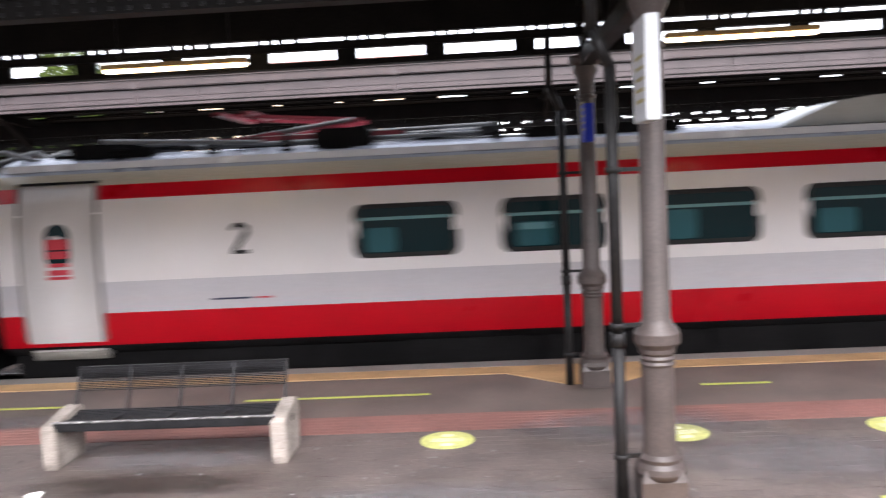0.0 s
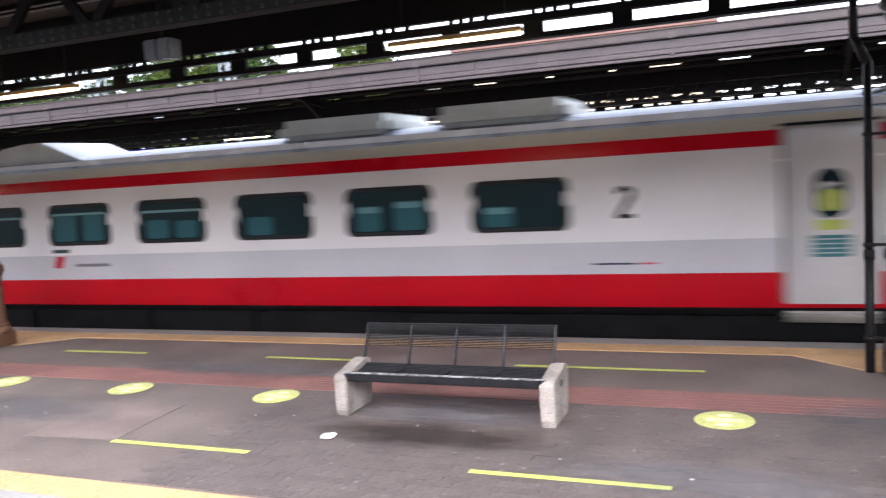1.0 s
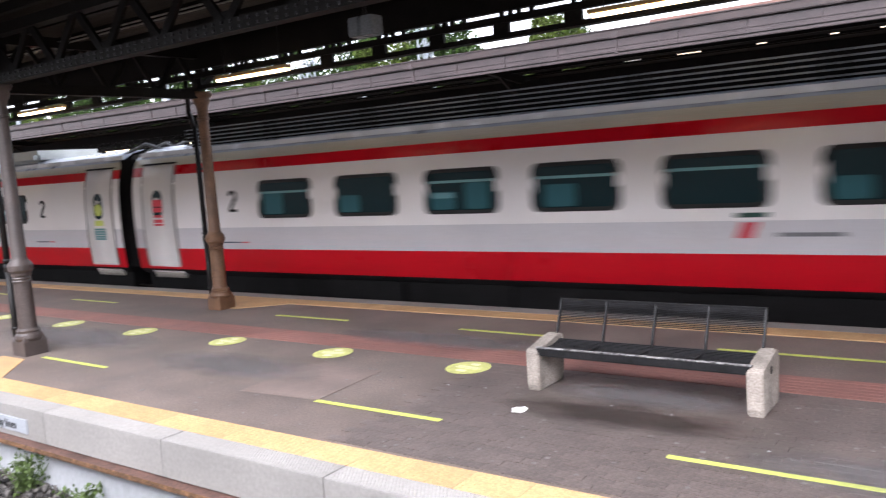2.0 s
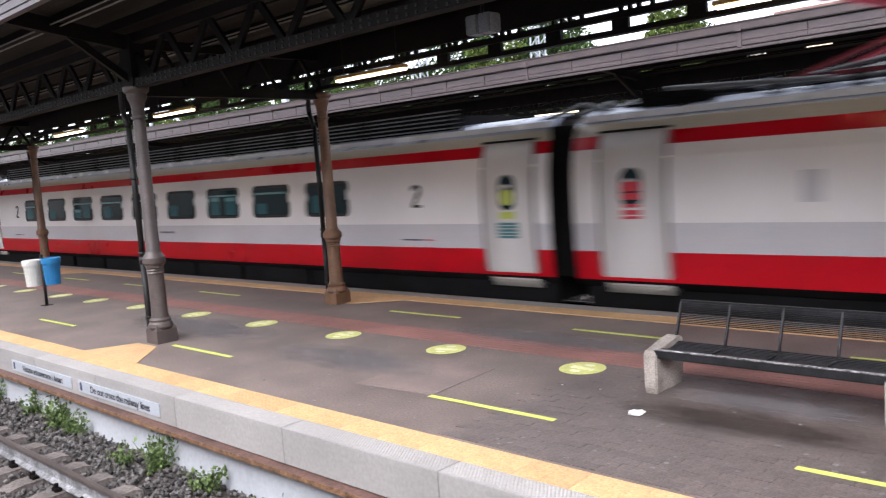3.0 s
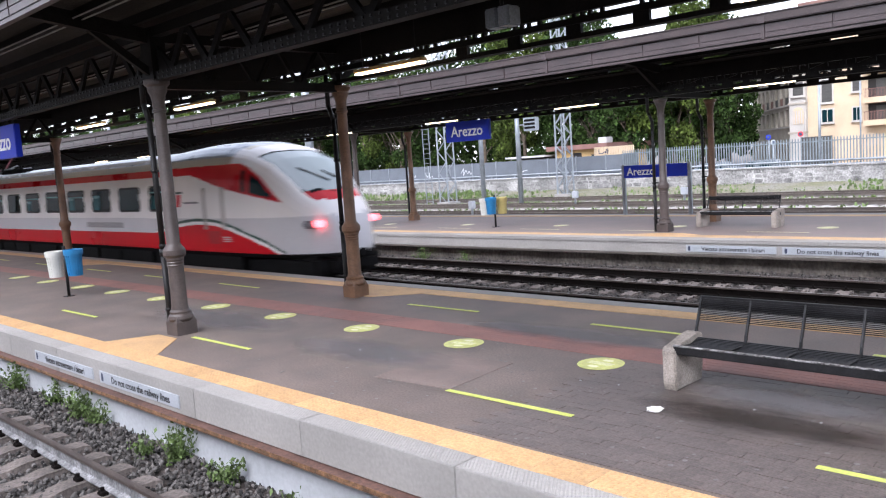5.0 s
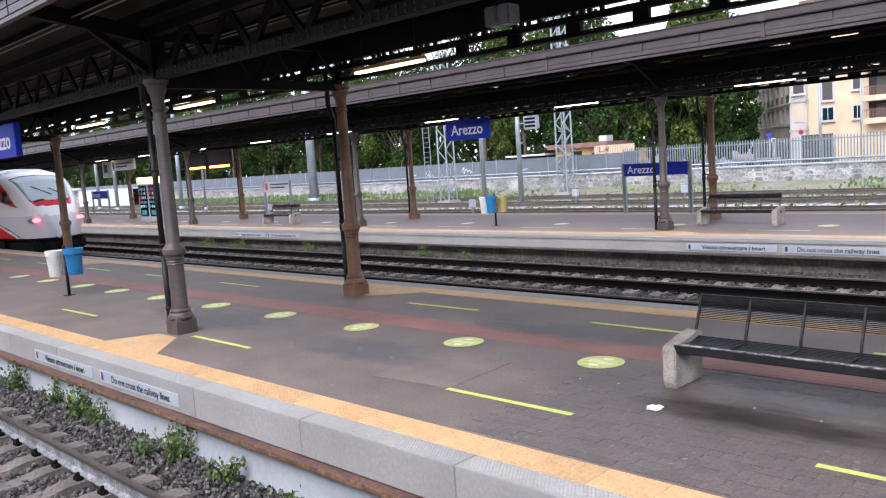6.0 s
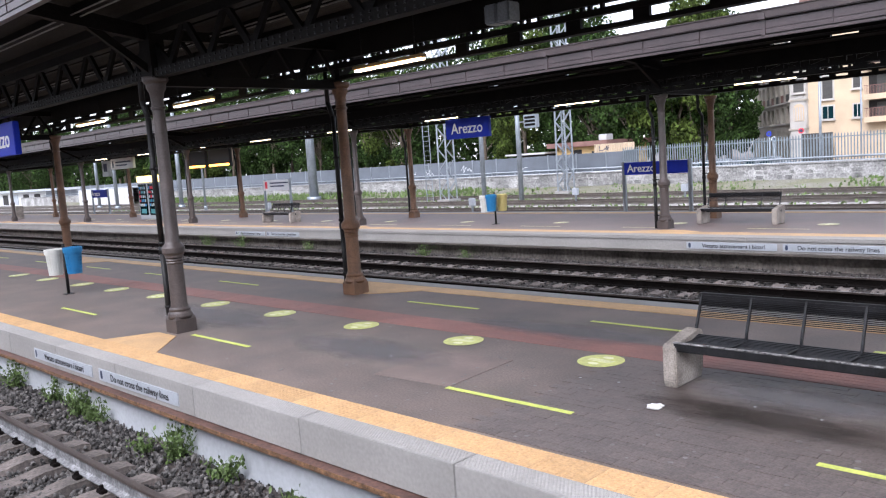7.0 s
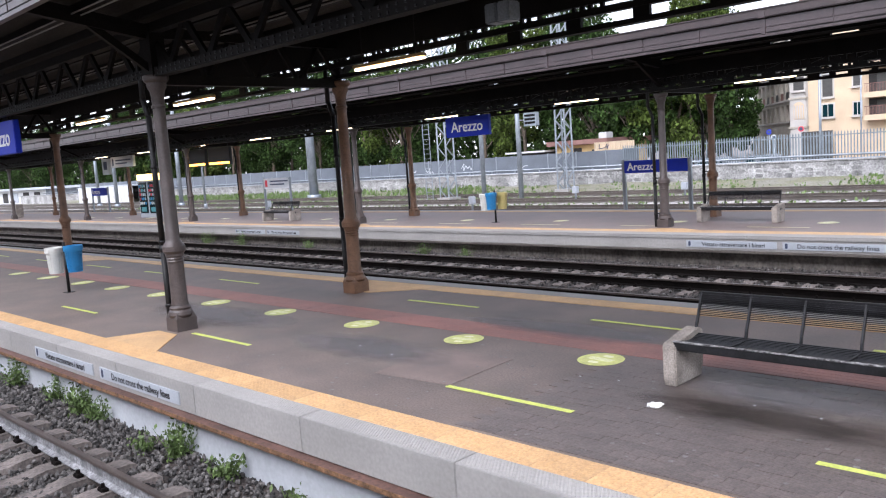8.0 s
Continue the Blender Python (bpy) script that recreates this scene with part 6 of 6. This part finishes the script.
for x, y in ((-31.5, 36.6), (-25.3, 37.5), (-33.4, 30.0), (-52, 29.8)):
    mk = thing("track_marker", "low white signal post beside the siding", "signal", x, y, -0.75, 0, "track markers")
    bm = bmesh.new()
    tube(bm, (0, 0, 0), (0, 0, 0.8), 0.06, 8)
    part("post", bm, M_GREYMETAL, mk)
    bm = bmesh.new()
    slab(bm, -0.17, 0.17, -0.12, 0.12, 0.45, 0.85, 0.03)
    part("box", bm, M_BOARDGREY, mk)

# ---- buildings ----
M_YWALL = material("yellow_plaster", (0.55, 0.38, 0.17), 0.85, vary=0.18, scale=0.8)
M_BROWNROOF = material("brown_roof_edge", (0.17, 0.09, 0.075), 0.8, vary=0.25, scale=1)
M_CREAM = material("cream_plaster", (0.50, 0.39, 0.27), 0.85, vary=0.12, scale=0.5)
M_GREYPLASTER = material("grey_plaster", (0.42, 0.40, 0.37), 0.85, vary=0.15, scale=0.6)
M_WING = material("brown_plaster", (0.34, 0.31, 0.26), 0.85, vary=0.2, scale=0.6)
M_SHUTTER = material("dark_shutter", (0.05, 0.048, 0.045), 0.6, vary=0.3, stretch=(1, 1, 12))
M_SHED = material("dull_white_sheet", (0.5, 0.5, 0.5), 0.6, vary=0.15)
# near-black colour that paints the shade inside openings
M_OPENSHADE = material("painted_room_shade", (0.025, 0.023, 0.022), 0.9, vary=0.2)

yb = thing("yard_hut", "low yellow building with a brown flat roof", "building", 0, 55, 0.5)
bm = bmesh.new()
slab(bm, -46.2, -41.1, 0, 6, -1.06, 1.95)
part("wall", bm, M_YWALL, yb)
bm = bmesh.new()
slab(bm, -46.7, -40.7, -0.7, 6.8, 1.95, 2.35, 0.03)
part("roof", bm, M_BROWNROOF, yb)
for x0, x1, z0, z1 in ((-44.4, -43.6, 0.9, 1.7), (-42.6, -41.9, 0.2, 1.5)):
    bm = bmesh.new()
    slab(bm, x0, x1, -0.05, 0.1, z0, z1)
    part("window", bm, M_OPENSHADE, yb, "dark window")
bm = bmesh.new()
slab(bm, -42.6, -41.8, 1, 2, 2.35, 2.85, 0.05)
part("roof_unit", bm, M_WHITE, yb, "white roof unit")
bm = bmesh.new()
slab(bm, -51.0, -46.7, -1.0, 5, 1.55, 1.7)
part("lean_to_roof", bm, M_WHITE, yb, "white lean-to roof")
# lean-to body painted near black as the shade under its roof
bm = bmesh.new()
slab(bm, -50.7, -46.9, 0.5, 5, -1.06, 1.55)
part("lean_to", bm, M_OPENSHADE, yb)
cf = thing("slatted_gate", "cream slatted gate with purple graffiti", "fence", 0, 47.4, 0.5)
for i in range(24):
    bm = bmesh.new()
    slab(bm, -37.3 + i * 0.135, -37.2 + i * 0.135, -0.02, 0.02, 0, 2.0)
    part("slat", bm, M_CREAM, cf)
bm = bmesh.new()
rr = random.Random(8)
px, pz = -36.9, 1.7
for _ in range(14):
    qx, qz = px + rr.uniform(-0.05, 0.3), rr.uniform(1.45, 1.9)
    beam(bm, (px, -0.025, pz), (qx, -0.025, qz), 0.004, 0.05)
    px, pz = qx, qz
part("graffiti", bm, M_INK, cf, "purple scrawled paint strokes")

def apartment_house():
    h = thing("apartment_house", "cream and grey apartment house with a balconied side wing", "building", -34.8, 80, 0.5)
    top = 14.0
    b = bmesh.new()
    slab(b, 0.15, 26, 0.4, 14, -1.06, top)
    part("front_block", b, M_CREAM, h, "cream plaster block")
    b = bmesh.new()
    slab(b, -0.3, 26.4, -0.3, 14.4, top, top + 0.4)
    part("roof", b, M_BROWNROOF, h)

    def opening(x0, x1, z0, z1, y=0.4, glazed=False):
        b = bmesh.new()
        slab(b, x0 - 0.13, x1 + 0.13, y - 0.06, y + 0.02, z0 - 0.13, z1 + 0.13)
        w = part("window", b, M_GREYPLASTER, h)
        b = bmesh.new()
        slab(b, x0, x1, y - 0.08, y - 0.04, z0, z1)
        part("shutter", b, M_TGLASS if glazed else M_SHUTTER, w, "dark window glass" if glazed else "dark lowered shutter")
        b = bmesh.new()
        slab(b, x0 - 0.2, x1 + 0.2, y - 0.25, y + 0.02, z0 - 0.21, z0 - 0.13)
        part("sill", b, M_GREYPLASTER, w)
        if glazed:
            b = bmesh.new()
            slab(b, (x0 + x1) / 2 - 0.03, (x0 + x1) / 2 + 0.03, y - 0.1, y - 0.08, z0, z1)
            part("mullion", b, M_GREYPLASTER, w)

    for x0, x1, z0, z1, glazed in ((1.51, 2.43, 4.9, 6.97, False), (1.51, 2.47, 3.0, 4.15, True), (4.26, 4.89, 5.66, 6.87, False), (4.29, 4.93, 2.98, 4.12, True), (1.51, 2.43, 7.9, 9.6, False), (4.26, 4.89, 8.3, 9.6, True)):
        opening(x0, x1, z0, z1, 0.4, glazed)
    # corner bay with an arched window
    b = bmesh.new()
    slab(b, -1.42, 0.15, -0.2, 1.6, -1.06, top, 0.12)
    part("corner_bay", b, M_GREYPLASTER, h, "pale grey plaster corner bay")
    arch = [(-1.02, 2.98), (-0.02, 2.98)] + [(-0.52 + 0.5 * math.cos(a * math.pi / 10), 4.2 + 0.42 * math.sin(a * math.pi / 10)) for a in range(11)]
    b = bmesh.new()
    plate(b, arch, -0.24, -0.16)
    aw = part("window", b, M_CREAM, h, "blind arched window")
    for k in range(4):
        b = bmesh.new()
        slab(b, -0.96 + k * 0.24, -0.84 + k * 0.24, -0.27, -0.24, 3.02, 4.3)
        part("blind_slat", b, M_GREYPLASTER, aw)
    opening(-0.98, 0.0, 5.75, 7.0, -0.2)
    for z in (2.1, 4.9, 7.6, 10.4):
        b = bmesh.new()
        slab(b, -1.5, 0.2, -0.28, 1.6, z, z + 0.16)
        part("string_course", b, M_WING, h)
    # side wing that runs away from the corner; x runs along it, y outwards
    turn = pose(-1.0, 0.6, 0, 0, 0, 122.2)
    rows = ((2.95, 4.6), (5.15, 7.3), (7.9, 9.7), (10.6, 12.4))
    # near-black core paints the shade of the rooms behind the openings
    b = bmesh.new()
    slab(b, 0, 27, -3.0, -0.35, -1.06, top)
    part("painted_shade_back", b, M_OPENSHADE, h).matrix_basis = turn
    low = -1.06
    for z0, z1 in rows:
        b = bmesh.new()
        slab(b, 0, 27, -0.35, 0, low, z0)
        part("spandrel", b, M_WING, h, "grey-brown plaster wall").matrix_basis = turn
        low = z1
        for k in range(10):
            b = bmesh.new()
            slab(b, k * 2.7, k * 2.7 + 1.0, -0.35, 0, z0, z1)
            part("pier", b, M_WING, h).matrix_basis = turn
            if z0 > 5:
                b = bmesh.new()
                slab(b, k * 2.7 + 1.0, k * 2.7 + 2.7, -0.1, -0.05, z0, z0 + 0.75)
                part("balustrade", b, M_SHUTTER if k % 2 else M_BROWNROOF, h).matrix_basis = turn
            b = bmesh.new()
            slab(b, k * 2.7 + 1.3, k * 2.7 + 2.4, -0.37, -0.28, z0 + 0.1, z1 - 0.2)
            part("window", b, M_TGLASS, h).matrix_basis = turn
        b = bmesh.new()
        slab(b, 0, 27, 0, 0.12, z0 - 0.2, z0 - 0.06)
        part("string_course", b, M_GREYPLASTER, h).matrix_basis = turn
    b = bmesh.new()
    slab(b, 0, 27, -0.35, 0, low, top)
    part("spandrel", b, M_WING, h).matrix_basis = turn
    # loggias of the front: flat near-black slabs paint the shade inside
    for z0, z1 in ((2.85, 4.34), (4.9, 6.95), (7.6, 9.6)):
        b = bmesh.new()
        slab(b, 5.6, 9.6, 0.34, 0.44, z0, z1)
        lg = part("loggia", b, M_OPENSHADE, h, "loggia opening painted near black as shade")
        b = bmesh.new()
        slab(b, 5.5, 9.7, -0.9, 0.42, z0 - 0.5, z0)
        part("balcony_slab", b, M_CREAM, lg)
        b = bmesh.new()
        for k in range(34):
            slab(b, 5.6 + k * 0.12, 5.63 + k * 0.12, -0.85, -0.82, z0, z0 + 0.75)
        slab(b, 5.55, 9.65, -0.87, -0.8, z0 + 0.75, z0 + 0.8)
        part("railing", b, M_BROWNROOF, lg, "thin brown balcony railing")
        b = bmesh.new()
        slab(b, 6.3, 7.1, 0.26, 0.36, z0 + 0.05, z1 - 0.2)
        part("door_pane", b, M_SHUTTER, lg)
    for x0 in (11.5, 14.5, 17.5, 20.5):
        for z0 in (3.0, 5.6, 8.3):
            opening(x0, x0 + 0.8, z0, z0 + 1.2, 0.4, True)
    b = bmesh.new()
    slab(b, -0.3, 2.6, -0.3, -0.2, -1.06, 1.7)
    part("gate", b, M_SHUTTER, h, "dark garage gate")

apartment_house()

wh = thing("low_white_hall", "long low white building behind the yard", "building", 0, 45, -0.75)
bm = bmesh.new()
slab(bm, -190, -126, 2.0, 10, 0, 2.3)
part("wall", bm, M_SHED, wh)
bm = bmesh.new()
slab(bm, -192, -125, 1.0, 11, 2.3, 2.6)
part("roof", bm, M_BOARDGREY, wh)
for i in range(12):
    bm = bmesh.new()
    slab(bm, -188 + i * 5.2, -185.5 + i * 5.2, 1.92, 2.05, 0.2, 1.9)
    part("door", bm, M_OPENSHADE if i % 3 else M_BOARDGREY, wh)
ws = thing("white_shed", "white corrugated shed beside the yard", "building", 0, 43, -0.75)
for i in range(30):
    bm = bmesh.new()
    slab(bm, -118 + i * 0.55, -117.47 + i * 0.55, -0.04 * (i % 2), 0.1, 0, 2.1)
    part("wall_panel", bm, M_SHED, ws)
bm = bmesh.new()
slab(bm, -118.2, -101.3, 0.0, 4, 2.1, 2.25)
part("roof", bm, M_BOARDGREY, ws)

def parked_car(x, y, mat, label):
    c = thing("parked_car", label, "car", x, y, -0.55, 0, "parked cars")
    b = bmesh.new()
    out = [(-2.1, 0.3), (-2.15, 0.75), (-1.6, 0.9), (-1.0, 0.95), (-0.45, 1.42), (0.9, 1.45), (1.55, 1.0), (2.05, 0.92), (2.15, 0.5), (2.05, 0.28)]
    plate(b, out, -0.85, 0.85)
    bmesh.ops.bevel(b, geom=list(b.edges), offset=0.06, segments=2, affect="EDGES")
    part("body", b, mat, c)
    for x0, x1 in ((-0.75, 0.15), (0.22, 1.1)):
        b = bmesh.new()
        plate(b, [(x0, 0.98), (x1, 0.98), (x1 - 0.15, 1.34), (x0 + 0.25, 1.34)], -0.87, -0.80)
        part("side_window", b, M_TGLASS, c)
    for wx in (-1.35, 1.35):
        b = bmesh.new()
        tube(b, (wx, -0.88, 0.32), (wx, -0.66, 0.32), 0.32, 16)
        part("wheel", b, M_BLACK, c)

parked_car(-31.0, 52.5, M_GREYMETAL, "silver parked car behind the fence")
parked_car(-27.8, 53.0, M_GREYMETAL, "silver parked car behind the fence")
parked_car(-18.3, 52.0, M_GREYMETAL, "silver parked car behind the fence")
for x, z, mat in ((-26.2, 2.95, M_SIGNBLUE), (-25.9, 2.6, M_SIGNWHITE), (-24.2, 3.0, M_STICKRED)):
    rs = thing("road_sign", "small road sign on a thin post", "sign", x, 50.5, -0.55, 0, "road signs")
    bm = bmesh.new()
    tube(bm, (0, 0, 0), (0, 0, z), 0.03, 8)
    part("post", bm, M_GREYMETAL, rs)
    bm = bmesh.new()
    plate(bm, rounded(-0.16, 0.16, z - 0.18, z + 0.14, 0.13), -0.05, -0.03)
    pn = part("panel", bm, mat, rs)
    bm = bmesh.new()
    plate(bm, rounded(-0.10, 0.10, z - 0.12, z + 0.08, 0.08), -0.056, -0.05)
    part("symbol", bm, M_INK, pn)

# ---- trees ----
def tree(x, y, h, r, seed, mat):
    rnd = random.Random(seed)
    h += 1.0
    t = thing("tree", "leafy green tree behind the street fence", "tree", x, y, -0.55, 0, "trees behind the fence")
    b = bmesh.new()
    tube(b, (0, 0, 0), (0.1, 0, h * 0.45), 0.22, 8, 0.14)
    ends = []
    for _ in range(9):
        a, e = rnd.uniform(0, 6.3), rnd.uniform(0.35, 0.95)
        tip = Vector((math.cos(a) * r * e, math.sin(a) * r * e, h * rnd.uniform(0.4, 0.95)))
        tube(b, (0.05, 0, h * rnd.uniform(0.2, 0.42)), tip, 0.08, 6, 0.02)
        ends.append(tip)
    part("trunk", b, M_BARK, t)
    clumps = [(e, r * rnd.uniform(0.28, 0.42)) for e in ends]
    for _ in range(16):
        a, e = rnd.uniform(0, 6.3), math.sqrt(rnd.random())
        z = rnd.uniform(0.16, 0.98)
        k = math.sqrt(max(0.05, 1 - ((z - 0.5) / 0.55) ** 2))
        clumps.append((Vector((math.cos(a) * r * e * k, math.sin(a) * r * e * k, h * z)), r * rnd.uniform(0.2, 0.36)))
    b = bmesh.new()
    for c, cr in clumps:
        for _ in range(330):
            d = Vector((rnd.gauss(0, 1), rnd.gauss(0, 1), rnd.gauss(0, 0.8))).normalized() * cr * rnd.uniform(0.55, 1.08)
            m = Matrix.Translation(c + d) @ Euler([rnd.uniform(0, 6.3) for _ in range(3)]).to_matrix().to_4x4()
            s = rnd.uniform(0.12, 0.23)
            b.faces.new([b.verts.new(m @ Vector(p)) for p in ((-s, 0, 0), (0, -s * 0.6, 0.03), (s, 0, 0), (0, s * 0.6, 0.03))])
    tagged(part("crown", b, mat, t), kind="stuff")

rnd = random.Random(21)
for i in range(26):
    x = -153 + i * 4.6 + rnd.uniform(-1.2, 1.2)
    tree(x, 61 + rnd.uniform(-2, 4), rnd.uniform(10, 14), rnd.uniform(3.2, 4.2), i, M_LEAF2 if i % 4 == 1 else M_LEAF)
for i in range(12):
    tree(-150 + i * 8.5, 72 + rnd.uniform(-2, 3), rnd.uniform(14, 19), rnd.uniform(4.6, 5.6), 40 + i, M_LEAF)
for i, (x, y, h, r) in enumerate(((-39.0, 62, 10, 3.6), (-43.5, 66, 12, 3.6), (-47, 62, 11, 3.6), (-36.8, 63.5, 9, 2.8), (-42, 72, 13, 3.5), (-45.5, 86, 15, 4.5), (-41.5, 78, 13, 3.4), (-50.5, 90, 17, 5))):
    tree(x, y, h, r, 70 + i, M_LEAF2 if i == 0 else M_LEAF)
for i in range(10):
    tree(-232 + i * 8.0, 64 + rnd.uniform(-2, 3), rnd.uniform(11, 15), rnd.uniform(4.2, 5.2), 90 + i, M_LEAF)
# dark wood further back
bm = bmesh.new()
rnd = random.Random(31)
for _ in range(30000):
    x, y = rnd.uniform(-370, -36), rnd.uniform(100, 108)
    z = rnd.uniform(0.5, 16 + 3 * noise.noise(Vector((x * 0.12, 0, 0))))
    m = pose(x, y, z, rnd.uniform(0, 360), rnd.uniform(0, 360), rnd.uniform(0, 360))
    s = rnd.uniform(0.4, 0.9)
    bm.faces.new([bm.verts.new(m @ Vector(p)) for p in ((-s, 0, 0), (0, -s * 0.6, 0.1), (s, 0, 0), (0, s * 0.6, 0.1))])
solid("far_wood", bm, M_LEAF, "dark green wood behind the street trees", "woods", kind="stuff")

# ---- unseen wall added behind the viewer ----
# added to close the place; it cuts low skylight and reflects some back
bm = bmesh.new()
slab(bm, X0, X1, -9.6, -9.0, -0.9, 7.5)
solid("wall_unseen_rear", bm, M_GREYPLASTER, "plain grey unseen wall added behind the viewer", "wall", kind="structure")

# ---- what moves ----
SPEED = 17.6

def motions():
    for car, x in ((CAR_A, G0 - 26.06), (CAR_B, G0), (CAR_C, G1), (TAIL, G2)):
        walk(car, [(t, pose(x - SPEED * t, TC, RAIL)) for t in (0.0, 2.0, 4.0, 6.0, 8.0)])
    turn = math.degrees(SPEED / 0.44)
    n = int(8.0 * FPS / 1)
    for ws in WHEELS:
        at = ws.matrix_basis.translation.copy()
        walk(ws, [(i / FPS, pose(*at, 0, -turn * i / FPS, 0)) for i in range(n + 1)])

motions()
